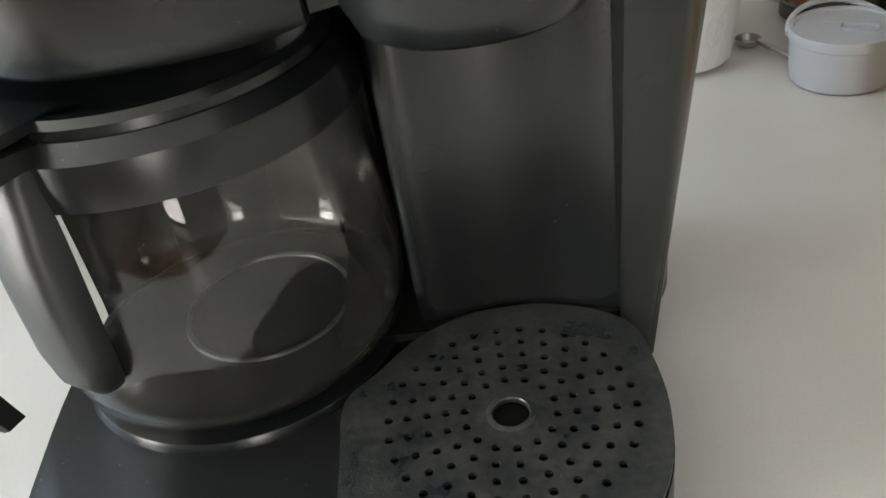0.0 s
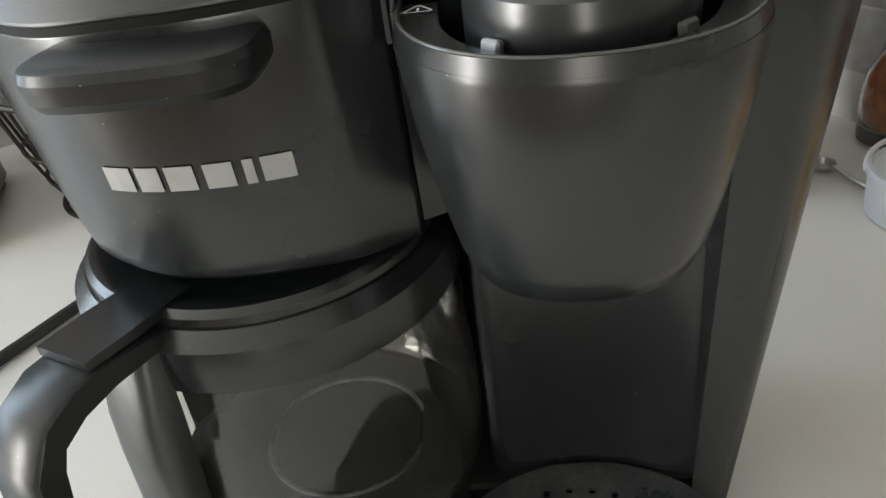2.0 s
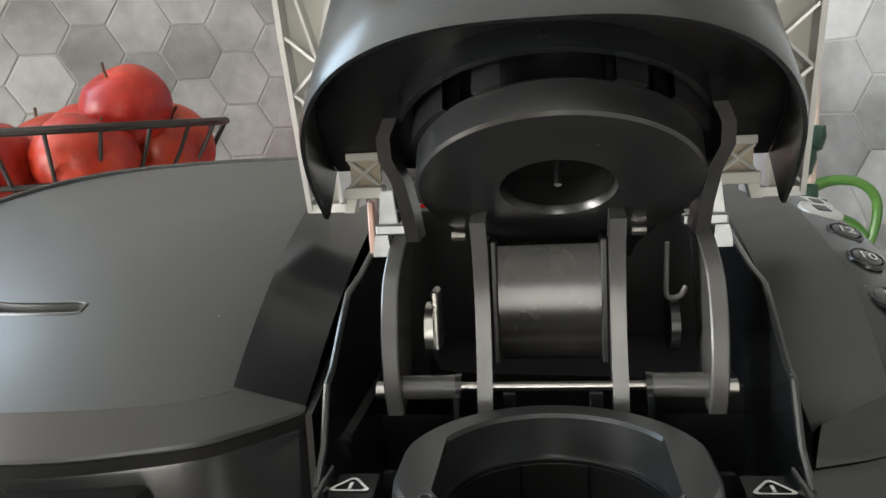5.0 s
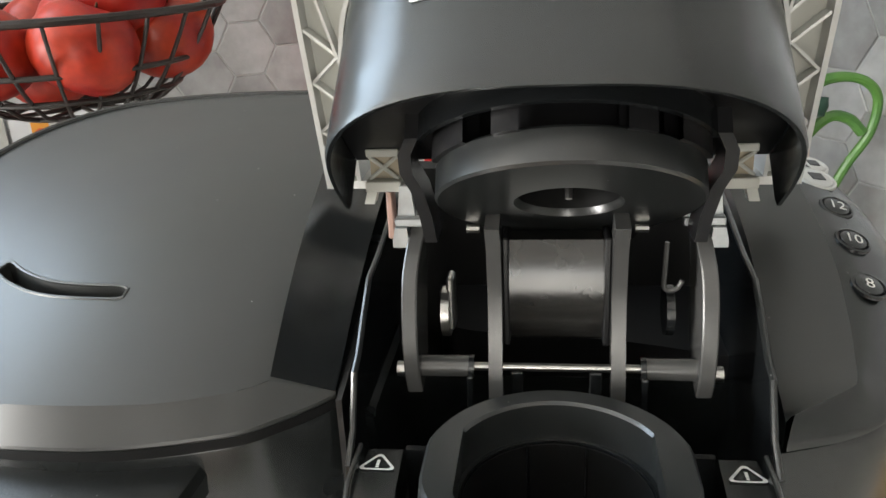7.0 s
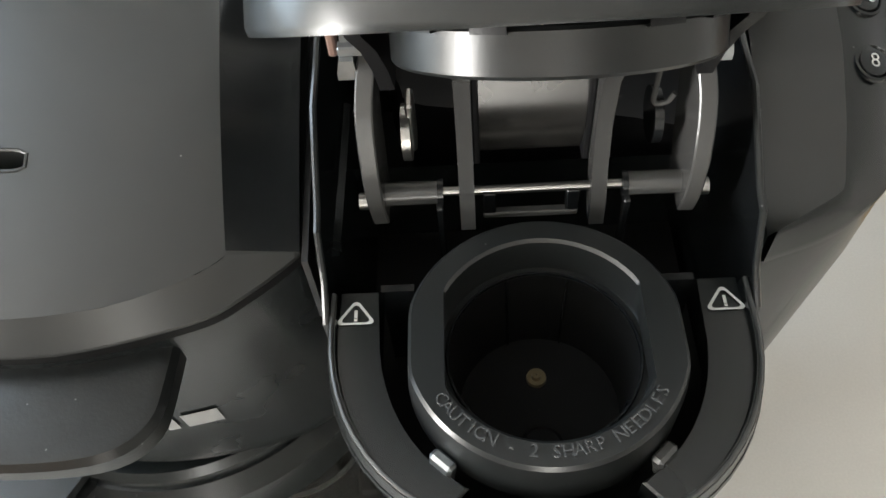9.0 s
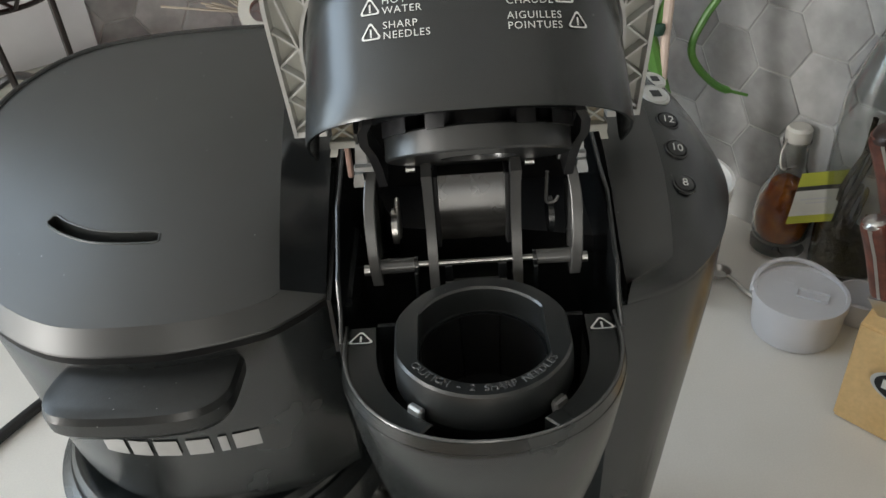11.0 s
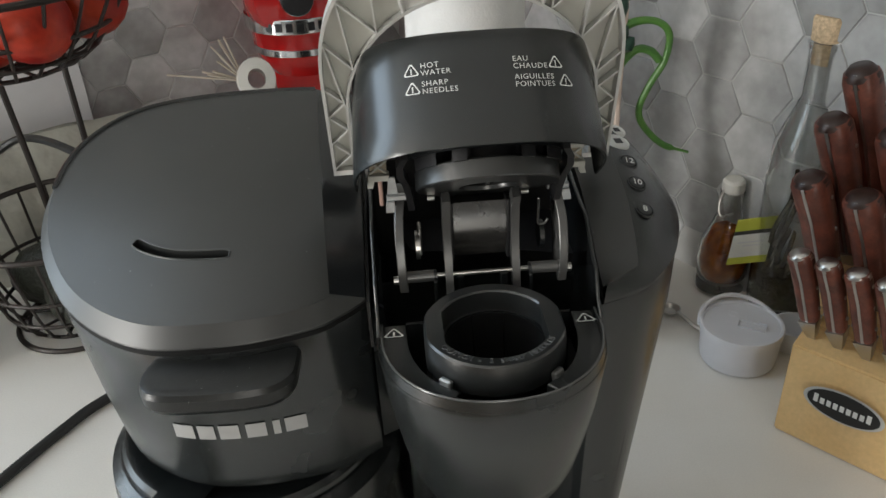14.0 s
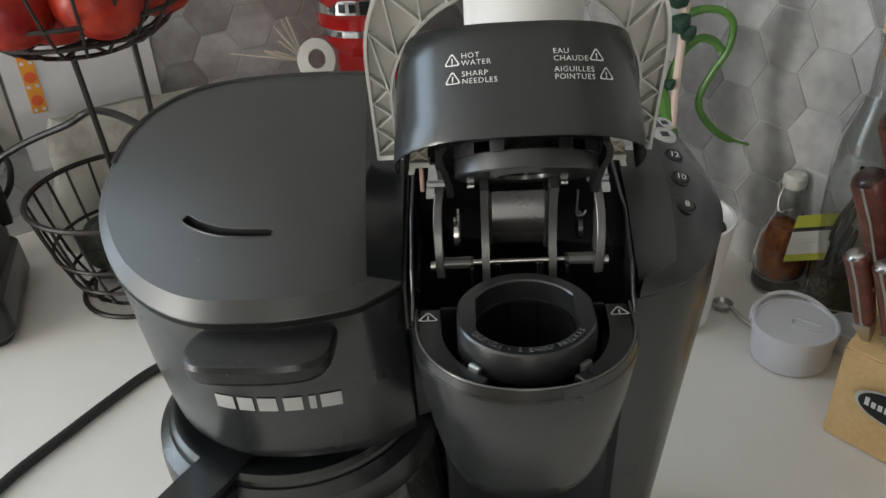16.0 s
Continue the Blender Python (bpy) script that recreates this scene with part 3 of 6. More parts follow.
for x0, hw in ((-0.0262, 0.0050), (-0.0152, 0.0041), (-0.0040, 0.0049), (0.0090, 0.0048), (0.0188, 0.0017), (0.0280, 0.0052)):
    b = bmesh.new()
    for k in range(8):
        xa, xb = x0 - hw + 2 * hw * k / 8, x0 - hw + 2 * hw * (k + 1) / 8
        b.faces.new([b.verts.new(p) for p in ((xa, -0.0046, 0), (xb, -0.0046, 0), (xb, 0.0046, 0), (xa, 0.0046, 0))])
    bmesh.ops.remove_doubles(b, verts=b.verts, dist=1e-6)
    part("wordmark_bar", mapped(b, lambda c: on_house(c, -0.1245, 0.2530)), WORDMARK, maker)

# pod housing: a bucket that hangs under the pod bay, open behind
def bucket_ring(z, half, front, back=0.05, n=28):
    r = []
    for k in range(n + 1):
        a = math.pi * k / n
        c, s = math.cos(a), math.sin(a)
        r.append((half * math.copysign(abs(c) ** 0.9, c), -0.006 - (front - 0.006) * abs(s) ** 0.95, z))
    return [(half, back, z)] + r + [(-half, back, z)]


rings = [bucket_ring(z, h, f) for z, h, f in ((0.2065, 0.010, 0.010), (0.2068, 0.024, 0.024), (0.2085, 0.031, 0.031), (0.213, 0.0372, 0.0388), (0.222, 0.0412, 0.0412), (0.24, 0.0454, 0.0468), (0.265, 0.0500, 0.0535), (0.2915, 0.0532, 0.0588), (0.2935, 0.0529, 0.0585))]
part("pod_housing", loft(rings, cap1=False), PLASTIC, maker, "matt black rounded pod housing", angle=50)
# rim and shelf of the pod bay
def ring_band(outer, inner, bm=None):
    b = bm or bmesh.new()
    o = [b.verts.new(p) for p in outer]
    i = [b.verts.new(p) for p in inner]
    for k in range(len(o) - 1):
        b.faces.new((o[k], o[k + 1], i[k + 1], i[k]))
    return b


rim_o, rim_i = bucket_ring(0.2935, 0.0527, 0.0584, 0.004), bucket_ring(0.2985, 0.0519, 0.0579, 0.004)
rim_j, rim_k = bucket_ring(0.2985, 0.0502, 0.0562, 0.004), bucket_ring(0.2955, 0.0498, 0.0558, 0.004)
b = loft([rim_o, rim_i, rim_j, rim_k], False, False, closed=False)
part("bay_rim", b, PLASTIC, maker, "thin glossy rim of the pod bay")
# Grey line along the rim, in place of its glossy highlight.
part("rim_highlight", tube([(x, y, 0.2987) for x, y, _ in bucket_ring(0, 0.0511, 0.0571, 0.004)], 0.0006, 8), LINKAGE, maker, "thin paler line drawn as the bay rim's highlight")


def shelf_side(sx):
    o = [(x, y) for x, y, _ in bucket_ring(0, 0.0499, 0.0559, 0.006)]
    i = [(x, y) for x, y, _ in bucket_ring(0, 0.0395, 0.0500, 0.006)]
    m = len(o) // 2
    sel = range(0, m - 3) if sx > 0 else range(m + 4, len(o))
    oo, ii = [o[k] for k in sel], [i[k] for k in sel]
    out = oo + ii[::-1]
    return prism(out, 0.288, 0.2965, 0.0006, 1)


for sx in (1, -1):
    part("bay_shelf", shelf_side(sx), PLASTIC, maker)
b = box(-0.0395, -0.031, 0.0055, 0.0075, 0.25, 0.2965)
part("shelf_edge", b, PLASTIC_GLOSS, maker)
b = box(0.031, 0.0395, 0.0055, 0.0075, 0.25, 0.2965)
part("shelf_edge", b, PLASTIC_GLOSS, maker)

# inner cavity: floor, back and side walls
# Lining in recess black, which deepens the shade of the hollow.
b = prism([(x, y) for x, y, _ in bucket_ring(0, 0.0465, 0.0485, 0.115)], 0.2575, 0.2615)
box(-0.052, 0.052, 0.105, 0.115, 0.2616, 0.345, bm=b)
part("bay_lining", b, CAVITY, maker, "hollow of the pod bay, blackened for its shade")

# guard plates on both sides of the bay
for sx in (-1, 1):
    prof = [(-0.004, 0.284), (-0.004, 0.2975), (0.004, 0.3035), (0.0105, 0.3165), (0.016, 0.3185), (0.027, 0.3265), (0.036, 0.3325), (0.05, 0.334), (0.105, 0.345), (0.105, 0.284)]
    x0, x1 = sorted((sx * 0.0518, sx * 0.0535))
    part("guard_plate", loft([[(x0, y, z) for y, z in prof], [(x1, y, z) for y, z in prof]]), PLASTIC_GLOSS, maker, angle=20)
    # Paler tube on the plate's upper edge, drawn for the bright edge highlight.
    part("guard_highlight", tube([(sx * 0.05265, y, z) for y, z in prof[1:9]], 0.0009, 8), PLASTIC_SATIN, maker)

# pod holder: a ring with flat sides over a tapered cup
HC = (0.0, -0.0150)


def holder_ring(r, z, flat=0.0325, n=64):
    out = []
    r, flat = r * 0.955, flat * 0.965
    for k in range(n):
        a = 2 * math.pi * k / n
        x, y = r * math.cos(a), r * math.sin(a)
        out.append((HC[0] + max(-flat, min(flat, x)), HC[1] + y, z))
    return out


def holder_in(r, z):
    return holder_ring(r, z, flat=0.0238)


holder = part("pod_holder", loft([holder_ring(0.030, 0.262, 0.029), holder_ring(0.0318, 0.290, 0.0305), holder_ring(0.0332, 0.2925, 0.0318), holder_ring(0.0345, 0.2935, 0.0328), holder_ring(0.0345, 0.3030, 0.0328), holder_ring(0.0338, 0.3078, 0.0324),
                                  holder_ring(0.0330, 0.3088, 0.0316), holder_in(0.0276, 0.3088), holder_in(0.0268, 0.3080), holder_ring(0.0262, 0.2995, 0.0243), holder_ring(0.0258, 0.2985, 0.0243), holder_ring(0.0240, 0.2984, 0.0240), holder_ring(0.0237, 0.2978, 0.0237),
                                  holder_ring(0.0222, 0.268, 0.0222), holder_ring(0.020, 0.266, 0.02)], cap0=True, cap1=True),
              PLASTIC_SATIN, maker, "black ring-shaped pod holder with raised lettering", angle=28)
part("cup_ledge", lathe([(0.0233, 0.0002), (0.0230, 0.0008), (0.0225, 0.0008), (0.0224, 0.0)], 56, (HC[0], HC[1], 0.2984)), PLASTIC_GLOSS, holder)
# Cup inside blackened, as the plain plastic came out too light.
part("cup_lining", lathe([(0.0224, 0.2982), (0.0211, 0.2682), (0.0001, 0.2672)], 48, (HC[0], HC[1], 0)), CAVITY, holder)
part("needle_base", lathe([(0.0001, 0.0025), (0.0012, 0.0025), (0.0014, 0.0012), (0.0026, 0.0012), (0.0028, 0.0), (0.0001, -0.0005)], 20, (0.0, -0.006, 0.2675)), material("brass_dull", (0.30, 0.24, 0.14), 0.4, metal=0.5), holder, "small brass needle boss")
for a in (70, 110, 215, 325):
    ca, sa = math.cos(radians(a)), math.sin(radians(a))
    part("cup_rib", tube([(HC[0] + 0.0209 * ca, HC[1] + 0.0209 * sa, 0.268), (HC[0] + 0.0221 * ca, HC[1] + 0.0221 * sa, 0.2983)], 0.0004, 6), PLASTIC_GLOSS, holder)
part("cup_spout", lathe([(0.0001, 0.0012), (0.005, 0.0012), (0.0062, 0.0)], 24, (0.0, -0.026, 0.2675)), CAVITY, holder)
for sx in (-1, 1):
    b = box(-0.0032, 0.0032, -0.0016, 0.0016, -0.0035, 0.0035, 0.0008, 1)
    bmesh.ops.transform(b, matrix=pose(HC[0] + sx * 0.0245, HC[1] - 0.0255, 0.2955, -12, 0, sx * 42), verts=b.verts)
    part("release_tab", b, ZINC if sx < 0 else LINKAGE, holder)

# raised lettering round the front of the ring
def arc_text(body, a0, a1, r, z, size, depth):
    out = bmesh.new()
    for k, ch in enumerate(body):
        if ch == " ":
            continue
        tb = text_mesh(ch, size, depth)
        a = radians(a0 + (a1 - a0) * k / (len(body) - 1))
        m = Matrix.Translation((HC[0] + r * math.cos(a), HC[1] + r * math.sin(a), z)) @ Matrix.Rotation(a + math.pi / 2, 4, "Z")
        bmesh.ops.transform(tb, matrix=m, verts=tb.verts)
        me = bpy.data.meshes.new("ch")
        tb.to_mesh(me)
        tb.free()
        out.from_mesh(me)
        bpy.data.meshes.remove(me)
    return out


# Letters coloured lighter than the ring, for the highlights on their relief.
part("raised_lettering", arc_text("CAUTION - 2 SHARP NEEDLES", 213, 327, 0.0284, 0.3089, 0.0040, 0.0003), PRINT_DIM, holder)


# warning triangles
def warn_sign(half):
    b = bmesh.new()
    def rounded(s):
        pts = []
        for k in range(3):
            a = math.pi / 2 + 2 * math.pi * k / 3
            for d in (-0.5, -0.25, 0, 0.25, 0.5):
                pts.append((s * 0.78 * math.cos(a) + s * 0.22 * math.cos(a + d * 2.1), s * 0.78 * math.sin(a) + s * 0.22 * math.sin(a + d * 2.1), 0))
        return pts
    o, i = rounded(half), rounded(half * 0.76)
    ring_band(o + [o[0]], i + [i[0]], b)
    stroke(b, [(0, half * 0.33), (0, -half * 0.08)], half * 0.16)
    stroke(b, [(0, -half * 0.28), (0, -half * 0.30)], half * 0.16)
    return b


for sx in (-1, 1):
    part("warning_sign", mapped(warn_sign(0.0048), lambda c, sx=sx: Vector((sx * 0.0455 + c.x * 1.05, -0.0015 + c.y * 0.85, 0.2969))), PRINT, maker, "white printed warning triangle")

# hinge: rod, washers, links and motor block
part("hinge_rod", tube([(-0.030, 0.0265, 0.310), (0.030, 0.0265, 0.310)], 0.0012, 12), STEEL, maker, "bare steel hinge rod")
for sx in (-1, 1):
    part("hinge_bush", tube([(sx * 0.024, 0.0265, 0.310), (sx * 0.0372, 0.0265, 0.310)], 0.0031, 16), LINKAGE, maker)
    part("washer", tube([(sx * 0.0225, 0.0265, 0.310), (sx * 0.024, 0.0265, 0.310)], 0.0034, 16), PLASTIC_GLOSS, maker)
    part("rod_end", tube([(sx * 0.041, 0.0245, 0.310), (sx * 0.0438, 0.0245, 0.310)], 0.0022, 12), STEEL, maker)
    arm = box(-0.0009, 0.0009, 0.021, 0.0235, 0.27, 0.3095, 0.0004, 1)
    bmesh.ops.translate(arm, vec=(sx * 0.0235, 0, 0), verts=arm.verts)
    part("rod_stay", arm, PLASTIC_GLOSS, maker)
    # curved outer link
    prof_o = curve([(sx * 0.0388, 0.0245, 0.3045), (sx * 0.0392, 0.0235, 0.312), (sx * 0.0394, 0.0250, 0.324), (sx * 0.0394, 0.0300, 0.336), (sx * 0.0385, 0.0355, 0.3435), (sx * 0.0375, 0.040, 0.348)], 5)
    rr = []
    for i, p in enumerate(prof_o):
        d = 0.010 + 0.010 * math.sin(math.pi * min(1.0, i / (len(prof_o) - 1)))
        rr.append([(p.x - 0.0021, p.y - 0.0028, p.z), (p.x - 0.0017, p.y - 0.0032, p.z), (p.x + 0.0017, p.y - 0.0032, p.z), (p.x + 0.0021, p.y - 0.0028, p.z), (p.x + 0.0020, p.y + d, p.z + 0.002), (p.x - 0.0020, p.y + d, p.z + 0.002)])
    part("outer_link", loft(rr), LINKAGE, maker, angle=30)
    # straight inner bar
    rr = []
    for y, z in ((0.0215, 0.300), (0.0225, 0.309), (0.0255, 0.318), (0.0275, 0.330), (0.026, 0.345), (0.022, 0.352)):
        rr.append([(sx * 0.0165 - 0.0019, y, z), (sx * 0.0165 + 0.0019, y, z), (sx * 0.0165 + 0.0019, y + 0.008, z + 0.002), (sx * 0.0165 - 0.0019, y + 0.008, z + 0.002)])
    part("inner_bar", loft(rr), LINKAGE, maker, angle=50)
front = [(0.0370 - 0.0056 * math.sin(math.pi * (0.12 + 0.82 * k / 12)), 0.3155 + 0.0285 * k / 12) for k in range(13)]
front = [(0.0385, 0.3135), (0.0365, 0.3140)] + front
block = loft([[(x, y, z) for y, z in front + [(0.06, 0.344), (0.06, 0.3135)]] for x in (-0.0128, 0.0128)])
part("motor_block", block, BLOCK, maker, "glossy black block between the bars")
part("block_frame", box(-0.0145, -0.0128, 0.0315, 0.05, 0.314, 0.346, 0.0004, 1), PLASTIC_DARK, maker)
part("block_frame", box(0.0128, 0.0145, 0.0315, 0.05, 0.314, 0.346, 0.0004, 1), PLASTIC_DARK, maker)
part("cross_bar", box(-0.0125, 0.0125, 0.026, 0.0285, 0.2985, 0.3005, 0.0004, 1), LINKAGE, maker)
for sx in (-1, 1):
    part("cross_post", box(min(sx * 0.0090, sx * 0.0125), max(sx * 0.0090, sx * 0.0125), 0.026, 0.0290, 0.3005, 0.3085, 0.0004, 1), PLASTIC_GLOSS, maker)
    part("side_pin", tube([(sx * 0.021, 0.038, 0.3465), (sx * 0.0245, 0.038, 0.3465)], 0.0012, 8), STEEL, maker)
part("spring_clip", tube(curve([(0.0290, 0.034, 0.3440), (0.0288, 0.034, 0.3360), (0.0290, 0.034, 0.3305), (0.0320, 0.034, 0.3305), (0.0335, 0.034, 0.3330)], 5), 0.0007, 8), LINKAGE, maker, "bent dark spring clip")
part("spring_tab", box(-0.0305, -0.0285, 0.034, 0.041, 0.317, 0.333, 0.0006, 1), STEEL, maker)
part("gear_disc", tube([(-0.0318, 0.036, 0.3225), (-0.0296, 0.036, 0.3225)], 0.0072, 24), STEEL, maker, "bare steel disc of the hinge")
part("gear_disc", tube([(0.0296, 0.038, 0.3225), (0.0318, 0.038, 0.3225)], 0.0072, 24), PLASTIC_GLOSS, maker)
part("copper_strip", box(-0.0476, -0.0456, 0.043, 0.048, 0.3415, 0.3560, 0.0005, 1), PINK, maker)
for sx in (-1, 1):
    # pale frame with a cross inside, on a short post
    part("latch_frame", box(min(sx * 0.0425, sx * 0.0515), max(sx * 0.0425, sx * 0.0515), 0.039, 0.043, 0.3668, 0.3690, 0.0003, 1), LID_INNER, maker, "pale grey plastic latch frame")
    part("latch_bar", box(min(sx * 0.0420, sx * 0.0520), max(sx * 0.0420, sx * 0.0520), 0.038, 0.044, 0.3572, 0.3602, 0.0003, 1), LID_INNER, maker)
    part("latch_back", box(min(sx * 0.0430, sx * 0.0510), max(sx * 0.0430, sx * 0.0510), 0.0418, 0.0436, 0.3602, 0.3668), TAN, maker)
    part("latch_post", box(min(sx * 0.0478, sx * 0.0500), max(sx * 0.0478, sx * 0.0500), 0.0395, 0.043, 0.369, 0.3735, 0.0003, 1), LID_INNER, maker)
    part("latch_foot", loft([[(sx * x0, 0.039, z), (sx * x1, 0.039, z), (sx * x1, 0.043, z), (sx * x0, 0.043, z)] for x0, x1, z in ((0.0500, 0.0528, 0.3535), (0.0490, 0.0518, 0.3572))]), LID_INNER, maker)
    for s2 in (-1, 1):
        part("latch_cross", tube([(sx * 0.047 - 0.0040, 0.0406, 0.3635 - s2 * 0.0032), (sx * 0.047 + 0.0040, 0.0406, 0.3635 + s2 * 0.0032)], 0.0006, 6), LID_INNER, maker)
    # zinc strap that runs inward, with a hook below
    part("latch_strap", box(min(sx * 0.0330, sx * 0.0440), max(sx * 0.0330, sx * 0.0440), 0.0355, 0.0385, 0.3478, 0.3505, 0.0004, 1), ZINC, maker, "zinc plated latch strap")
    part("latch_web", loft([[(sx * x0, 0.0375, z), (sx * x1, 0.0375, z), (sx * x1, 0.0392, z), (sx * x0, 0.0392, z)] for x0, x1, z in ((0.0385, 0.0435, 0.3500), (0.0395, 0.0425, 0.3590))]), ZINC, maker)
    part("latch_hook", loft([[(sx * x0, 0.034, z), (sx * x1, 0.034, z), (sx * x1, 0.0385, z), (sx * x0, 0.0385, z)] for x0, x1, z in ((0.0402, 0.0446, 0.3425), (0.0402, 0.0446, 0.3445), (0.0405, 0.0438, 0.3480))]), ZINC, maker, "zinc plated latch hook")

# ---- the open pod lid ----
TH = radians(33)
V, W = Vector((0, math.cos(TH), -math.sin(TH))), Vector((0, math.sin(TH), math.cos(TH)))
L0 = Vector((0, 0.0199, 0.3578))


def L(u, v, w):
    return Vector((u, 0, 0)) + L0 + V * v + W * w


pod_lid = new("pod_lid")
pod_lid.parent = maker
tagged(pod_lid, "raised pod lid with printed warnings and silver handle")


def local(bm, rise=0.0):
    return mapped(bm, lambda c: L(c.x, c.y, c.z + rise))


# pressing disc with its needle hole, and the tongue that joins it to the bars
DR, D0, D1, DU = 0.0330, 0.0016, 0.0104, 0.0028
HOLE_V = -0.0010
b = lathe([(0.0127, D1), (0.0127, D0 + 0.0014), (0.0135, D0), (DR - 0.0007, D0), (DR, D0 + 0.0007), (DR, D1 - 0.0007), (DR - 0.0007, D1), (0.0127, D1)], 72)
for v in b.verts:
    if v.co.xy.length < 0.02:
        v.co.y += HOLE_V
def disc_local(bm, du=DU):
    return mapped(bm, lambda c: L(c.x + du, c.y, c.z))


part("pressing_disc", disc_local(b), PLASTIC_SATIN, pod_lid, "black pressing disc with a needle hole", angle=40)
part("disc_tongue", disc_local(loft([[(-w, v, D0 + 0.0002), (w, v, D0 + 0.0002), (w, v, D0 + 0.006), (-w, v, D0 + 0.006)] for v, w in ((0.022, 0.0245), (0.032, 0.0205), (0.041, 0.0195))])), PLASTIC_DARK, pod_lid)
part("needle", disc_local(tube([(0, HOLE_V, D1), (0, HOLE_V, D0 + 0.001)], 0.0009, 8)), STEEL, pod_lid)
part("hole_back", disc_local(lathe([(0.0001, D1 - 0.0006), (0.0122, D1 - 0.0006), (0.0124, D0 + 0.0018)], 40, (0, HOLE_V, 0))), CAVITY, pod_lid)
part("disc_recess", disc_local(lathe([(0.0255, D1), (0.0255, 0.0202)], 40, a0=190, a1=350)), PLASTIC_DARK, pod_lid)
for a0, a1 in ((198, 226), (240, 251), (290, 302), (314, 342)):
    part("disc_strut", disc_local(lathe([(0.0295, D1 - 0.001), (0.0345, D1 - 0.001), (0.0345, 0.0202), (0.0295, 0.0202), (0.0295, D1 - 0.001)], 8, a0=a0, a1=a1)), PLASTIC_DARK, pod_lid)

# yoke: a rim over the disc that steps down into two legs
YU = 0.0016
part("yoke", disc_local(lathe([(0.0360, 0.0138), (0.0376, 0.0138), (0.0376, 0.0202), (0.0360, 0.0202), (0.0360, 0.0138)], 40, a0=200, a1=340), YU), PLASTIC_GLOSS, pod_lid)
for sx in (-1, 1):
    ear = [(0.0345, -0.0150, 0.0202), (0.0345, -0.0150, 0.0140), (0.0368, -0.0110, 0.0112), (0.0368, -0.0075, 0.0075), (0.0345, -0.0030, 0.0040), (0.0332, 0.0040, -0.0010), (0.0325, 0.0095, -0.0060)]
    rings = [[(sx * u, v, w), (sx * (u + 0.0032), v, w), (sx * (u + 0.0032), v + 0.009, w + 0.006), (sx * u, v + 0.009, w + 0.006)] for u, v, w in ear]
    part("yoke_leg", disc_local(loft(rings), YU), PLASTIC_DARK, pod_lid, angle=25)


DRUM_V = 0.0200


# drum: the shell of the lid
def drum_ring(w, a, bq, vc, n=48, pw=2.75):
    r = []
    for k in range(n + 1):
        t = math.pi * k / n
        c, s = math.cos(t), math.sin(t)
        sv = abs(s) ** (2 / pw)
        r.append((a * math.copysign(abs(c) ** (2 / pw), c), vc - bq * sv, w - 0.0065 * (1 - sv) * max(0.0, 1 - (w - 0.0125) / 0.051)))
    return r


def drum_pose(f):
    """Half width and front depth of the shell at the height share f."""
    return 0.0590 - 0.0035 * f, 0.0692 - 0.0147 * f


rings = []
for f in (0, 0.03, 0.25, 0.5, 0.75, 0.97, 1.0):
    a, bq = drum_pose(f)
    e = 0.0006 if f in (0, 1.0) else 0
    rings.append(drum_ring(0.0125 + 0.0510 * f, a - e, bq - e, DRUM_V))
a, bq = drum_pose(1)
rings.append(drum_ring(0.0630, a - 0.002, bq - 0.002, DRUM_V))
for f in (0.97, 0.5, 0.03):
    a, bq = drum_pose(f)
    rings.append(drum_ring(0.0125 + 0.0510 * f, a - 0.002, bq - 0.002, DRUM_V))
a, bq = drum_pose(0)
rings.append(drum_ring(0.0125, a - 0.0016, bq - 0.0016, DRUM_V))
rings.append(rings[0])
drum = part("lid_drum", local(loft(rings, False, False, closed=False)), PLASTIC, pod_lid, "curved black lid shell with printed hot water warnings", angle=40)
b = bmesh.new()
b.faces.new([b.verts.new((x, y, 0.0202)) for x, y, _ in drum_ring(0.0202, 0.0560, 0.0640, DRUM_V)])
bmesh.ops.solidify(b, geom=b.faces[:], thickness=0.002)
part("drum_floor", local(b), PLASTIC_DARK, drum)
part("drum_back", local(box(-0.0555, 0.0555, 0.0185, 0.0198, 0.0215, 0.0620)), PLASTIC_DARK, drum)
part("lip_notch", local(tube([(0, -0.0412, 0.0190), (0, -0.0412, 0.0205)], 0.0014, 10)), LINKAGE, drum)


# printed warnings on the drum
def on_drum(c, uc, wc):
    u, w = uc + c.x, wc + c.y
    a, bq = drum_pose((w - 0.0125) / 0.0510)
    s = (1 - min(1, abs(u) / a) ** 2.75) ** (1 / 2.75)
    return L(u, DRUM_V - bq * s - 0.0003, w)


def drum_text(body, u, w, size, align):
    tb = text_mesh(body, size, 0.0, align=align, spacing=1.12)
    bmesh.ops.subdivide_edges(tb, edges=[e for e in tb.edges if e.calc_length() > 0.003], cuts=2)
    part("printed_line", mapped(tb, lambda c: on_drum(c, u, w)), PRINT, drum)


for body, u, w in (("HOT", -0.0252, 0.0490), ("WATER", -0.0252, 0.0457), ("SHARP", -0.0252, 0.0408), ("NEEDLES", -0.0252, 0.0375),
                   ("EAU", 0.0130, 0.0490), ("CHAUDE", 0.0130, 0.0457), ("AIGUILLES", 0.0130, 0.0408), ("POINTUES", 0.0130, 0.0375)):
    drum_text(body, u, w, 0.0034, "LEFT")
for u, w in ((-0.029, 0.0470), (-0.029, 0.0388), (0.0315, 0.0470), (0.0352, 0.0388)):
    part("warning_sign", mapped(warn_sign(0.0034), lambda c, u=u, w=w: on_drum(c, u, w)), PRINT, drum)


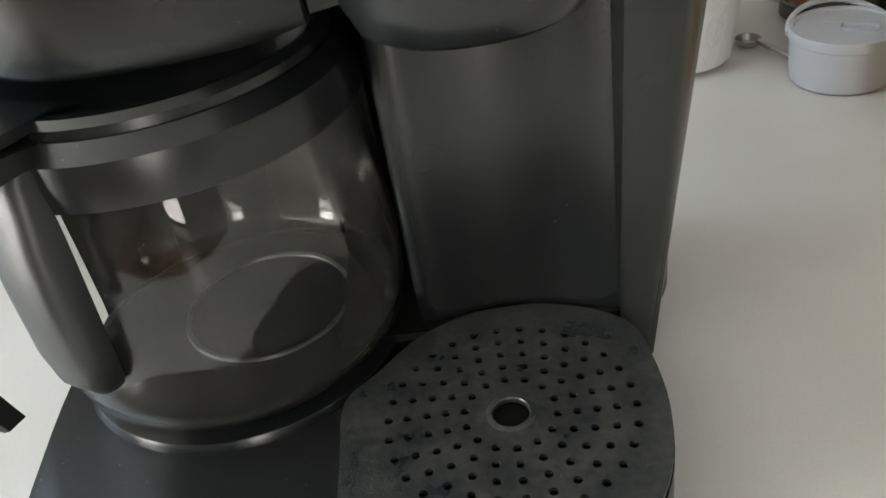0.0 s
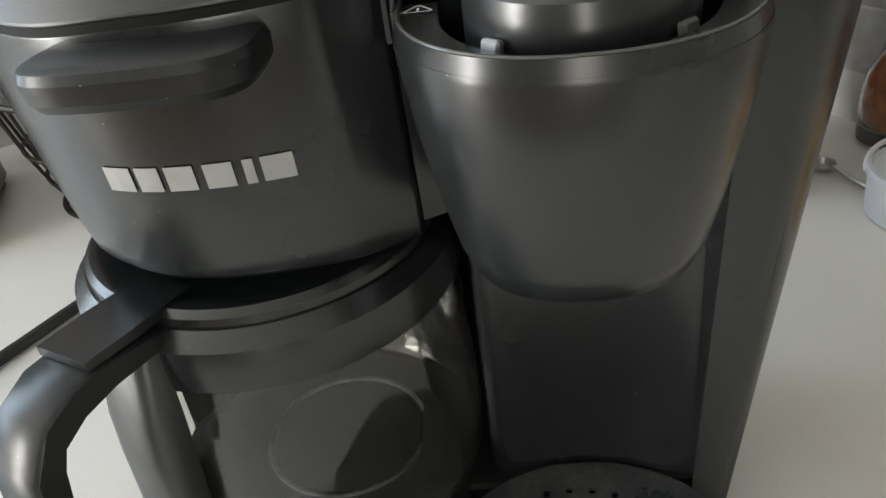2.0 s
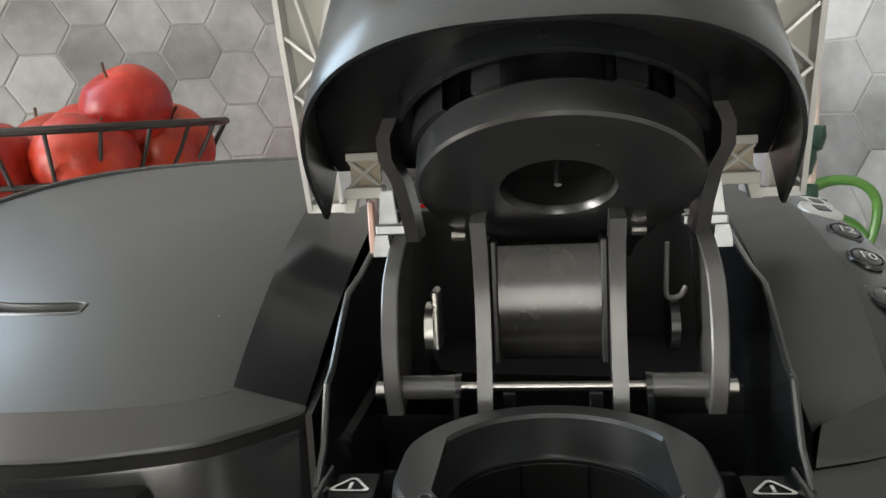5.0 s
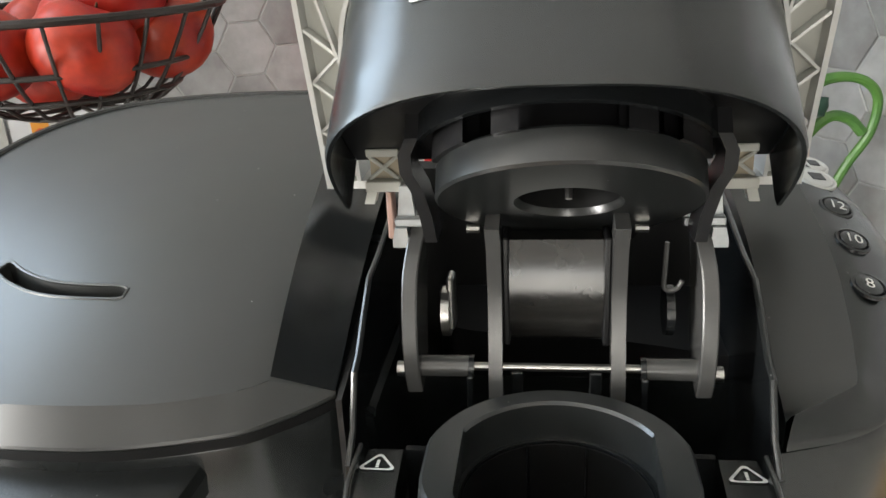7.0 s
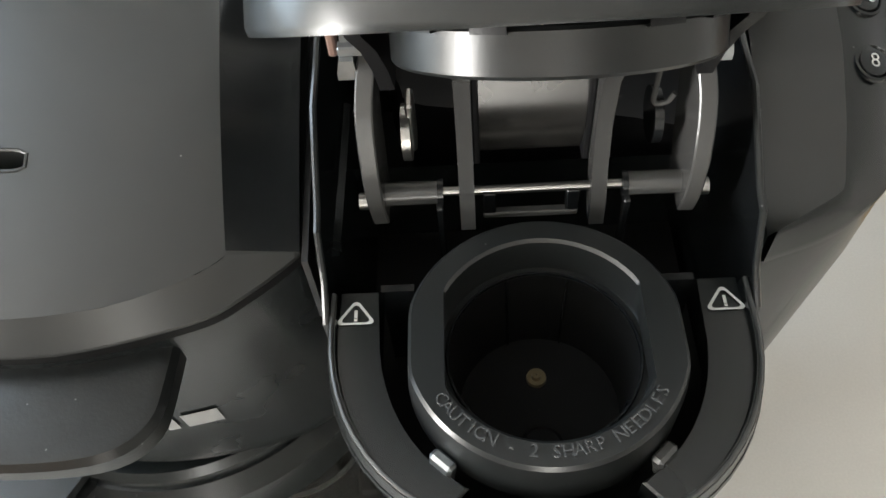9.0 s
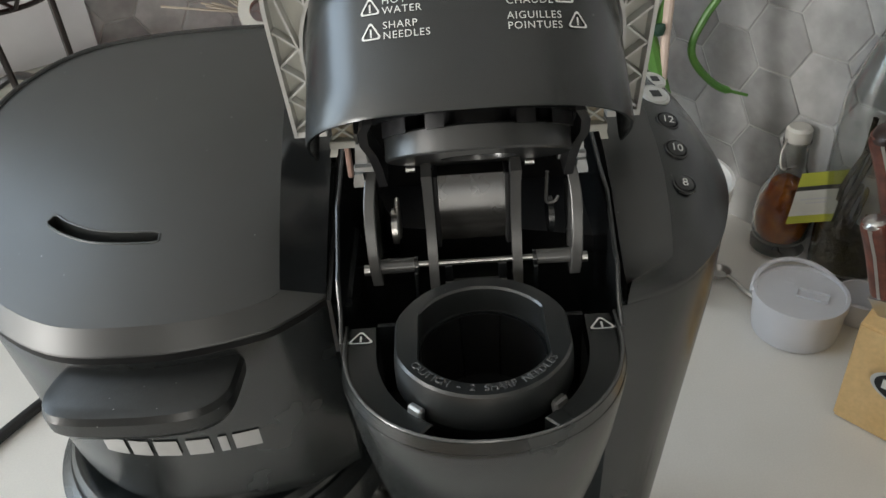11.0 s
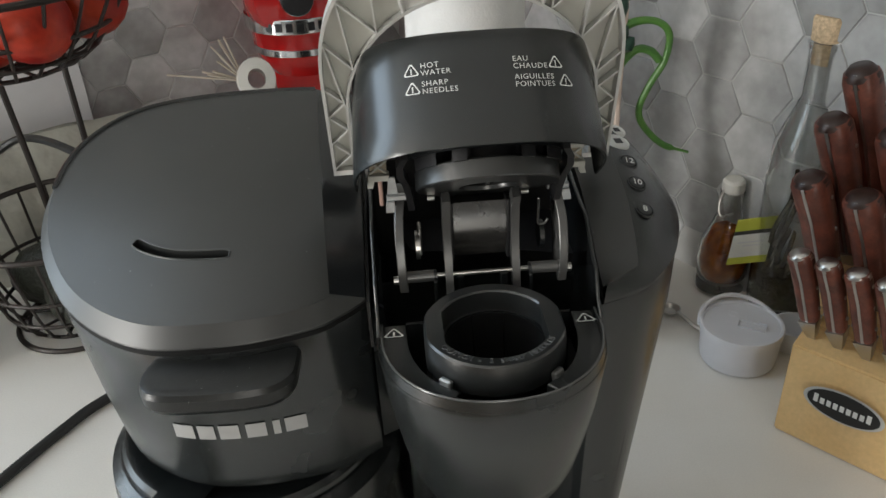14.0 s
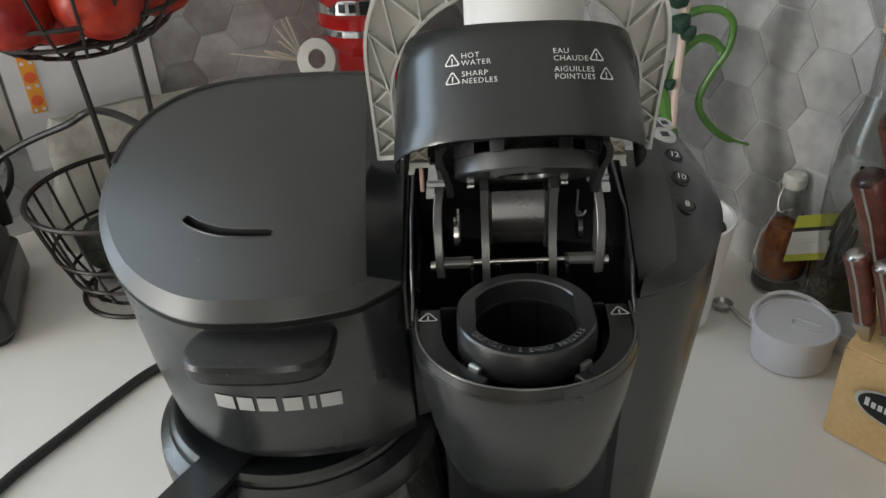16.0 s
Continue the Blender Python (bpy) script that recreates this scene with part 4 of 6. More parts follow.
# silver handle: an arch with a ribbed hollow side
def arch(half, z0, z1, top, pw=2.6, n=36):
    r = [(half, z0)]
    for k in range(n + 1):
        t = math.pi * k / n
        c, s = math.cos(t), math.sin(t)
        r.append((half * math.copysign(abs(c) ** (2 / pw), c), z1 + (top - z1) * abs(s) ** (2 / pw)))
    return r + [(-half, z0)]


ARCH_Y = 0.062


def arch_xyz(r, y):
    return [(x, y - (z - 0.35) * 0.30, z) for x, z in r]


handle = new("lid_handle")
handle.parent = pod_lid
tagged(handle, "silver arched lid handle with a ribbed hollow back")
OUT, INN = arch(0.0695, 0.351, 0.40, 0.466), arch(0.0585, 0.354, 0.385, 0.4425, 2.0)
OUT2, INN2 = arch(0.0680, 0.352, 0.40, 0.4645), arch(0.0597, 0.3535, 0.385, 0.4440, 2.0)
b = loft([arch_xyz(OUT, ARCH_Y + 0.022), arch_xyz(OUT, ARCH_Y), arch_xyz(OUT2, ARCH_Y), arch_xyz(OUT2, ARCH_Y + 0.012)], False, False, closed=False)
loft([arch_xyz(INN, ARCH_Y + 0.022), arch_xyz(INN, ARCH_Y), arch_xyz(INN2, ARCH_Y), arch_xyz(INN2, ARCH_Y + 0.012)], False, False, closed=False, bm=b)
for sx in (-1, 1):
    box(min(sx * 0.0565, sx * 0.069), max(sx * 0.0565, sx * 0.069), ARCH_Y, ARCH_Y + 0.02, 0.351, 0.3535, bm=b)
# (a join of the two bands; the web and the ribs lie between them)
me = bpy.data.meshes.new("arch_band")
finish(b)
b.to_mesh(me)
b.free()
me.materials.append(SILVER)
band = new("arch_band", me)
band.parent = handle
web = loft([arch_xyz(OUT2, ARCH_Y + 0.0065), arch_xyz(INN2, ARCH_Y + 0.0065)], False, False, closed=False)
part("arch_web", web, LID_INNER, handle, "pale grey hollow of the handle")
m = len(OUT2)
picks = list(range(2, m - 2, 2))
for q, k in enumerate(picks[:-1]):
    o, i = (OUT2[k], INN2[picks[q + 1]]) if q % 2 == 0 else (INN2[k], OUT2[picks[q + 1]])
    p0, p1 = Vector((o[0], ARCH_Y + 0.006 - (o[1] - 0.35) * 0.3, o[1])), Vector((i[0], ARCH_Y + 0.006 - (i[1] - 0.35) * 0.3, i[1]))
    if min(abs(p0.x), abs(p1.x)) < 0.030:
        continue
    d = (p1 - p0).normalized()
    sd = d.cross(Vector((0, 1, 0))).normalized() * 0.0004
    yy = Vector((0, 0.005, 0))
    part("rib", loft([[p0 - sd - yy, p0 + sd - yy, p0 + sd + yy, p0 - sd + yy], [p1 - sd - yy, p1 + sd - yy, p1 + sd + yy, p1 - sd + yy]]), SILVER, handle)
# the grip: a smooth plate between two dividers at the top of the arch
cap = [k for k in range(m) if abs(OUT2[k][0]) < 0.036 and OUT2[k][1] > 0.42]
top_in = [min(INN2, key=lambda p, k=k: abs(p[0] - OUT2[k][0] * 0.9) + (1 if p[1] < 0.41 else 0)) for k in cap]
part("grip_plate", loft([arch_xyz([OUT2[k] for k in cap], ARCH_Y + 0.0015), arch_xyz(top_in, ARCH_Y + 0.0015)], False, False, closed=False), SILVER, handle, "smooth silver grip of the handle")
for k in (cap[0], cap[-1]):
    o, i = OUT2[k], min(INN2, key=lambda p: abs(p[0] - OUT2[k][0] * 0.9) + (1 if p[1] < 0.41 else 0))
    part("divider", tube([(o[0], ARCH_Y - (o[1] - 0.35) * 0.3 + 0.001, o[1]), (i[0], ARCH_Y - (i[1] - 0.35) * 0.3 + 0.001, i[1])], 0.0011, 8), SILVER, handle)
for sx in (-1, 1):
    for q in range(6):
        z0, z1 = 0.355 + q * 0.0075, 0.355 + (q + 1) * 0.0075
        xa, xb = (sx * 0.068, sx * 0.0597) if q % 2 == 0 else (sx * 0.0597, sx * 0.068)
        p0, p1 = Vector((xa, ARCH_Y + 0.006 - (z0 - 0.35) * 0.3, z0)), Vector((xb, ARCH_Y + 0.006 - (z1 - 0.35) * 0.3, z1))
        sd = (p1 - p0).normalized().cross(Vector((0, 1, 0))).normalized() * 0.0004
        yy = Vector((0, 0.005, 0))
        part("rib", loft([[p0 - sd - yy, p0 + sd - yy, p0 + sd + yy, p0 - sd + yy], [p1 - sd - yy, p1 + sd - yy, p1 + sd + yy, p1 - sd + yy]]), SILVER, handle)

# ---- right housing with the buttons ----
def top_height(y):
    return float(np.interp(y, (0.0, 0.0256, 0.05, 0.066, 0.083, 0.10, 0.13, 0.17), (0.300, 0.3118, 0.3266, 0.3338, 0.3386, 0.3425, 0.3475, 0.352)))


def rseam(y):
    return 0.2965 + 0.17 * max(0.0, y - 0.014)


RP = smooth2([(0.0575, 0.0095), (0.0815, 0.0190), (0.1005, 0.038), (0.1125, 0.066), (0.1145, 0.092), (0.109, 0.120), (0.094, 0.148), (0.0575, 0.165)], 5, closed=False) + [(0.0575, 0.165)]
RP = RP + [(0.0555, 0.165), (0.0555, 0.0095)]


def rp_scale(k):
    cx, cy = 0.0555, 0.085
    return [(cx + (x - cx) * k, cy + (y - cy) * k) for x, y in RP]


rings = []
for z, k in ((0.0, 0.42), (0.10, 0.62), (0.20, 0.82), (0.27, 0.965)):
    rings.append([(0.0555 + (x - 0.0555) * k, max(0.085 + (y - 0.085) * (0.6 + 0.4 * k), 0.045 - 0.035 * z / 0.29) if y < 0.085 else y, z) for x, y in RP])
rings.append([(x, y, rseam(y) - 0.0035) for x, y in rp_scale(0.99)])
rings.append([(x, y, rseam(y) - 0.0012) for x, y in rp_scale(0.985)])
part("right_housing", loft(rings), PLASTIC, maker, "matt black right housing that narrows to the base")
rim = resample(RP[:-2], 60)
crest = resample([(0.0595, 0.0125), (0.0690, 0.0172), (0.0760, 0.0205), (0.0772, 0.0222), (0.0788, 0.036), (0.0795, 0.055), (0.0785, 0.09), (0.0765, 0.13), (0.070, 0.152), (0.0595, 0.160)], 60)
rows = [[(0.0555 + (x - 0.0555) * 0.93, 0.085 + (y - 0.085) * 0.93, rseam(y) - 0.0004) for x, y in rim], [(x, y, rseam(y)) for x, y in rim], [(x, y, rseam(y) + 0.0016) for x, y in rim]]
for g in (0.06, 0.13, 0.22, 0.33, 0.46, 0.6, 0.74, 0.88, 1.0):
    row = []
    for (x, y), (u, v) in zip(rim, crest):
        px, py = x + (u - x) * g, y + (v - y) * g
        row.append((px, py, rseam(y) + 0.0016 + (top_height(py) - rseam(y) - 0.0016) * (1 - (1 - g) ** 2.0)))
    rows.append(row)
panel = part("button_panel", loft(rows, False, False, closed=False), PLASTIC, maker, "black sloping panel with five round buttons", angle=22)
# inboard facet down to the pod bay
b = loft([[(x, y, top_height(y)) for x, y in crest], [((x + 0.0575) / 2, y, top_height(y) - 0.0008) for x, y in crest], [(0.0575, y, top_height(y) - 0.0024) for x, y in crest], [(0.0575, y, rseam(y) - 0.004) for x, y in crest]], False, False, closed=False)
# Lighter plastic than the panel's: the facet's reflection is put into its colour.
part("inner_facet", b, PLASTIC_LID, panel, "satin black facet beside the pod bay, lightened for its reflection", angle=22)


def panel_z(x, y):
    """Height of the outer band of the panel."""
    half = [p for p in rim]
    xr = float(np.interp(y, [p[1] for p in half], [p[0] for p in half]))
    xc = float(np.interp(y, [p[1] for p in crest], [p[0] for p in crest]))
    g = (xr - x) / (xr - xc)
    return rseam(y) + 0.0016 + (top_height(y) - rseam(y) - 0.0016) * (1 - (1 - g) ** 2.0)


TILT_P = math.atan(0.33)
for x, y, r, txt in ((0.087, 0.050, 0.0047, "8"), (0.087, 0.066, 0.0047, "10"), (0.087, 0.083, 0.0047, "12"), (0.0855, 0.1005, 0.0062, ""), (0.0885, 0.1155, 0.0050, "")):
    m = Matrix.Translation(Vector((x, y, panel_z(x, y) - 0.0006))) @ Matrix.Rotation(radians(15), 4, "Y") @ Matrix.Rotation(TILT_P if y < 0.1 else math.atan(0.22), 4, "X")
    bt = lathe([(r + 0.0008, 0.0), (r + 0.0006, 0.0009), (r, 0.0011), (r - 0.0005, 0.0004), (r - 0.0008, 0.0010), (r - 0.002, 0.0013), (0.0001, 0.0013)], 28)
    bmesh.ops.transform(bt, matrix=m, verts=bt.verts)
    knob = part("button", bt, PLASTIC_GLOSS if txt else SILVER, panel, "round glossy black button" if txt else "round pale button with a dark cup mark")
    if txt:
        tb = text_mesh(txt, 0.0056, 0.0)
        bmesh.ops.transform(tb, matrix=m @ Matrix.Translation((0, 0, 0.00150)), verts=tb.verts)
        part("numeral", tb, PRINT, knob)
    else:
        tb = box(-r * 0.38, r * 0.38, -r * 0.33, r * 0.33, 0.0012, 0.0016)
        bmesh.ops.transform(tb, matrix=m @ Matrix.Rotation(0.3, 4, "Z"), verts=tb.verts)
        part("cup_mark", tb, PLASTIC_DARK, knob)
for txt, x, y in (("OZ", 0.0985, 0.110), ("CUPS", 0.0995, 0.0945)):
    tb = text_mesh(txt, 0.0032, 0.0)
    part("numeral", mapped(tb, lambda c: Vector((x + c.x, y + c.y * 0.95, panel_z(x + c.x, y + c.y * 0.95) + 0.0006))), PRINT_DIM, panel)

# wide front panel behind the cup stand
front = smooth2([(-0.0442, 0.0680), (-0.0440, 0.0625), (-0.0425, 0.0575), (-0.0385, 0.0548), (-0.0320, 0.0540), (-0.015, 0.0570), (0.005, 0.0580), (0.025, 0.0550), (0.045, 0.0475), (0.0700, 0.0440)], 4, closed=False) + [(0.0700, 0.0440)]
part("stand_back", prism(front + [(0.0700, 0.068)], 0.0305, 0.235), PLASTIC, maker, "black hollow front behind the cup stand", angle=50)

# ---- base, warming plate and drip tray ----
BASE = smooth2([(-0.078, 0.165), (-0.16, 0.165), (-0.215, 0.13), (-0.226, 0.07), (-0.224, 0.0), (-0.215, -0.05), (-0.18, -0.078), (-0.12, -0.084), (-0.081, -0.085), (-0.081, 0.0)], 4)
part("base", prism(BASE, 0.0, 0.03, 0.004, 3), PLASTIC_DUSTY, maker, "black base under the carafe")
part("warming_plate", lathe([(0.0001, 0.0325), (0.072, 0.0325), (0.075, 0.0345), (0.084, 0.034), (0.0865, 0.029), (0.0865, 0.02)], 64, (*CARAFE_C, 0)), PLASTIC_GLOSS, maker, "round dark warming plate")
TR = smooth2([(-0.081, 0.004), (-0.0815, -0.03), (-0.0812, -0.07), (-0.0810, -0.088), (-0.05, -0.098), (0.0, -0.097), (0.035, -0.084), (0.054, -0.06), (0.0635, -0.025), (0.064, 0.008), (0.060, 0.030), (0.045, 0.045), (0.02, 0.0555), (0.0, 0.057), (-0.02, 0.055), (-0.045, 0.043), (-0.066, 0.021)], 4)
part("stand_base", prism([(x * 0.985, y * 0.985) for x, y in TR], 0.0, 0.031), PLASTIC, maker)
# Recess black here keeps the gap behind the tray dark.
part("rear_base", box(-0.085, 0.060, 0.045, 0.165, 0.0, 0.0345, 0.002, 1), CAVITY, maker)
# Ring shifted off the plate's axis, standing in for refraction through the jar.
part("plate_ring", lathe([(0.0435, 0.0326), (0.0440, 0.0342), (0.0458, 0.0342), (0.0463, 0.0326)], 48, (CARAFE_C[0] + 0.009, CARAFE_C[1] + 0.015, 0)), ZINC, maker, "dull ring over the warming plate, moved off centre for refraction")
tray = thing("drip_tray", "worn black drip tray grate with rows of round holes", "drip tray")
# the grate: a sheet with real holes
GC = (-0.005, -0.016)
holes = [(GC[0], GC[1], 0.0082)]
for r, cnt in ((0.0203, 14), (0.0286, 18), (0.0370, 22), (0.0456, 26), (0.0542, 30)):
    for k in range(cnt):
        a = radians(91) + 2 * math.pi * k / cnt
        holes.append((GC[0] + r * math.cos(a), GC[1] + r * math.sin(a), 0.0020))


lim = inset(TR, 0.005)
holes = holes[:1] + [h for h in holes[1:] if inside(h[:2], lim)]


def holed_sheet(outline, holes, z0, z1):
    b = bmesh.new()
    loops = [[(x, y) for x, y in outline]]
    for x, y, r in holes:
        cnt = 14 if r < 0.005 else 32
        loops.append([(x + r * math.cos(2 * math.pi * k / cnt), y + r * math.sin(2 * math.pi * k / cnt)) for k in range(cnt)])
    edges, tops = [], []
    for lp in loops:
        vs = [b.verts.new((x, y, z1)) for x, y in lp]
        tops.append(vs)
        edges += [b.edges.new((vs[k], vs[(k + 1) % len(vs)])) for k in range(len(vs))]
    bmesh.ops.triangle_fill(b, use_beauty=True, use_dissolve=False, edges=edges)
    drop = [f for f in b.faces if any((f.calc_center_median().xy - Vector((x, y))).length < r * 0.9 for x, y, r in holes)]
    bmesh.ops.delete(b, geom=drop, context="FACES_ONLY")
    for vs in tops:
        low = [b.verts.new((v.co.x, v.co.y, z0)) for v in vs]
        for k in range(len(vs)):
            j = (k + 1) % len(vs)
            b.faces.new((vs[k], vs[j], low[j], low[k]))
    return b


part("grate", holed_sheet(inset(TR, 0.0015), holes, 0.0336, 0.036), GRATE, tray, "worn grate with round drain holes", angle=30)
part("tray_well", prism(inset(TR, 0.003), 0.0311, 0.0316), CAVITY, tray)
part("hole_collar", lathe([(0.0082, 0.036), (0.0086, 0.0366), (0.0105, 0.0363), (0.0112, 0.0359)], 32, (*GC, 0)), GRATE, tray)

# ---- carafe ----
carafe = thing("carafe", "empty glass coffee carafe with black collar, lid and handle", "carafe", at=(*CARAFE_C, 0.036))
prof_out = [(0.0001, 0.0365), (0.062, 0.0362), (0.072, 0.037), (0.080, 0.040), (0.0858, 0.046), (0.0880, 0.056), (0.0880, 0.075), (0.0870, 0.10), (0.0850, 0.125), (0.0825, 0.150), (0.0805, 0.166)]
prof_in = [(0.0783, 0.166), (0.0803, 0.150), (0.0828, 0.125), (0.0848, 0.10), (0.0858, 0.075), (0.0858, 0.057), (0.0838, 0.048), (0.079, 0.0425), (0.071, 0.0395), (0.060, 0.0388), (0.0001, 0.0392)]
part("glass_jar", lathe(prof_out + prof_in, 96, (*CARAFE_C, 0)), JAR_GLASS, carafe, "clear empty glass jar with dried water film and added haze", angle=60)
part("collar", lathe([(0.083, 0.1605), (0.0868, 0.1612), (0.0872, 0.172), (0.0862, 0.180), (0.080, 0.1865), (0.078, 0.1865), (0.0795, 0.18), (0.0795, 0.1615), (0.083, 0.1605)], 72, (*CARAFE_C, 0)), PLASTIC, carafe, "black collar round the jar")
part("carafe_lid", lathe([(0.0001, 0.190), (0.03, 0.1905), (0.066, 0.191), (0.0715, 0.1935), (0.076, 0.1935), (0.0785, 0.1905), (0.079, 0.184)], 72, (*CARAFE_C, 0)), PLASTIC, carafe, "flat black carafe lid with a raised rim")
HD = Vector((-0.447, -0.894, 0)).normalized()
HS = Vector((-HD.y, HD.x, 0))
CC = Vector((*CARAFE_C, 0))


def hpt(r, s, z):
    p = CC + HD * r + HS * s
    return Vector((p.x, p.y, z))


# strap against the glass
rr = []
for z, w, d in ((0.0765, 0.007, 0.004), (0.0785, 0.0125, 0.0085), (0.084, 0.0155, 0.0115), (0.10, 0.0165, 0.0135), (0.13, 0.0165, 0.0145), (0.150, 0.0165, 0.0140), (0.162, 0.0160, 0.012), (0.176, 0.015, 0.010), (0.184, 0.014, 0.006)):
    r0 = 0.0885 - 0.055 * max(0.0, z - 0.10)
    rr.append([hpt(r0, w, z), hpt(r0 + d * 0.45, w, z), hpt(r0 + d * 0.85, w * 0.82, z), hpt(r0 + d, w * 0.5, z), hpt(r0 + d, -w * 0.5, z), hpt(r0 + d * 0.85, -w * 0.82, z), hpt(r0 + d * 0.45, -w, z), hpt(r0, -w, z)])
part("handle_strap", loft(rr), PLASTIC_LID, carafe, "black strap of the handle against the glass", angle=50)
# arm and outer grip, one loop
rr = []
for r, z, w, t in ((0.074, 0.183, 0.0155, 0.007), (0.088, 0.1855, 0.015, 0.008), (0.105, 0.187, 0.0145, 0.010), (0.120, 0.186, 0.014, 0.012), (0.133, 0.180, 0.0135, 0.012), (0.1405, 0.167, 0.013, 0.011), (0.143, 0.148, 0.0125, 0.010), (0.140, 0.12, 0.012, 0.009), (0.134, 0.10, 0.011, 0.008)):
    if r < 0.12:
        dn, up = Vector((0, 0, -1)), Vector((0, 0, 1))
        rr.append([hpt(r, w, z) + dn * t * 0.6, hpt(r, w, z) + up * t * 0.35, hpt(r, w * 0.85, z) + up * t * 0.5, hpt(r, -w * 0.85, z) + up * t * 0.5, hpt(r, -w, z) + up * t * 0.35, hpt(r, -w, z) + dn * t * 0.6])
    else:
        k = min(1.0, (0.186 - z) / 0.025)
        up = (Vector((0, 0, 1)) * (1 - k) + HD * k).normalized()
        rr.append([hpt(r, w, z) - up * t * 0.6, hpt(r, w, z) + up * t * 0.35, hpt(r, w * 0.85, z) + up * t * 0.5, hpt(r, -w * 0.85, z) + up * t * 0.5, hpt(r, -w, z) + up * t * 0.35, hpt(r, -w, z) - up * t * 0.6])
part("handle_grip", loft(rr), PLASTIC_DUSTY, carafe, "black carafe handle arm and grip", angle=40)
part("thumb_lever", loft([[hpt(0.06, 0.013, 0.1935), hpt(0.06, -0.013, 0.1935), hpt(0.06, -0.013, 0.190), hpt(0.06, 0.013, 0.190)],
                          [hpt(0.09, 0.0135, 0.1955), hpt(0.09, -0.0135, 0.1955), hpt(0.09, -0.0135, 0.191), hpt(0.09, 0.0135, 0.191)],
                          [hpt(0.112, 0.013, 0.1965), hpt(0.112, -0.013, 0.1965), hpt(0.112, -0.013, 0.1925), hpt(0.112, 0.013, 0.1925)]]), PLASTIC, carafe, "flat black thumb lever of the lid")

# ---- things along the left wall ----
CREAM = material("cream_plate_plastic", (0.58, 0.57, 0.53), 0.4, stain=0.05)
PAPER = material("white_paper", (0.62, 0.62, 0.63), 0.7, stain=0.05, stain_size=0.03)
ORANGE = material("orange_print", (0.85, 0.35, 0.04), 0.6)
RED_PRINT = material("red_orange_print", (0.75, 0.12, 0.03), 0.6)
WIRE = material("bronze_black_wire", (0.028, 0.022, 0.019), 0.42, metal=0.3, bump=0.1, bump_size=0.001)
CORD = material("black_rubber_cord", (0.014, 0.014, 0.014), 0.5, bump=0.1, bump_size=0.001)
RED_ENAMEL = material("red_enamel", (0.50, 0.012, 0.012), 0.18, coat=0.5, stain=0.1)
CHROME = material("polished_chrome", (0.75, 0.75, 0.75), 0.15, metal=1.0)
BAG = material("pale_canvas_bag", (0.36, 0.35, 0.30), 0.6, bump=0.2, bump_size=0.02, stain=0.2, stain_size=0.04)
AVOCADO = material("dark_avocado_skin", (0.020, 0.022, 0.014), 0.5, bump=0.6, bump_size=0.004)
WHITE_ROLL = material("white_paper_roll", (0.80, 0.79, 0.77), 0.85, bump=0.2, bump_size=0.002)
BROOM = material("pale_straw", (0.50, 0.44, 0.36), 0.7)


def apple_material():
    m = material("red_apple_skin", (0.25, 0.005, 0.006), 0.40, second=(0.42, 0.035, 0.010), stain_size=0.045, grain=0.25, grain_size=0.006, coat=0.05, spec=0.35)
    ns, ls = nodes_of(m)
    info = ns.new("ShaderNodeObjectInfo")
    hue = ns.new("ShaderNodeHueSaturation")
    rng = ns.new("ShaderNodeMapRange")
    rng.inputs["To Min"].default_value, rng.inputs["To Max"].default_value = 0.492, 0.512
    ls.new(info.outputs["Random"], rng.inputs["Value"])
    ls.new(rng.outputs["Result"], hue.inputs["Hue"])
    bsdf = ns["Principled BSDF"]
    ls.new(bsdf.inputs["Base Color"].links[0].from_socket, hue.inputs["Color"])
    ls.new(hue.outputs["Color"], bsdf.inputs["Base Color"])
    return m


APPLE = apple_material()


def on_left(s, out, z):
    p = CORNER + LEFT * s + IN_LEFT * out
    return Vector((p.x, p.y, z))


TILE_T = 0.006          # the tiles stand this far from the wall's face


def wall_box(fn, s0, s1, o0, o1, z0, z1, bev=0.0):
    b = box(s0, s1, o0, o1, z0, z1, bev, 2)
    return mapped(b, lambda c: fn(c.x, c.y, c.z))


outlet = thing("wall_outlet", "cream double wall outlet with a black plug in it", "outlet", at=on_left(0.729, 0.01, 0.19))
part("cover_plate", wall_box(on_left, 0.684, 0.774, TILE_T + 0.0005, TILE_T + 0.007, 0.118, 0.262, 0.002), CREAM, outlet)
for z in (0.222, 0.158):
    face = part("socket_face", wall_box(on_left, 0.712, 0.748, TILE_T + 0.0075, TILE_T + 0.0095, z - 0.02, z + 0.02, 0.0015), CREAM, outlet)
    if z > 0.2:
        for s in (0.7375, 0.7225):
            part("socket_slit", wall_box(on_left, s - 0.0012, s + 0.0012, TILE_T + 0.0094, TILE_T + 0.0098, z + 0.001, z + 0.010), CAVITY, face)
        part("socket_hole", wall_box(on_left, 0.7275, 0.7325, TILE_T + 0.0094, TILE_T + 0.0098, z - 0.011, z - 0.005), CAVITY, face)
part("plate_screw", mapped(tube([(0.73, TILE_T + 0.007, 0.19), (0.73, TILE_T + 0.0085, 0.19)], 0.003, 12), lambda c: on_left(c.x, c.y, c.z)), CREAM, outlet)

plug = thing("power_plug", "black rubber plug with cord in the outlet", "plug", at=on_left(0.73, 0.03, 0.15))
part("plug_body", wall_box(on_left, 0.714, 0.746, TILE_T + 0.010, TILE_T + 0.032, 0.144, 0.170, 0.004), CORD, plug)
part("plug_neck", tube(curve([on_left(0.722, 0.034, 0.158), on_left(0.714, 0.046, 0.146), on_left(0.7085, 0.052, 0.132)], 6), 0.0060, 10, taper=[0.0085 - 0.0004 * k for k in range(13)]), CORD, plug)
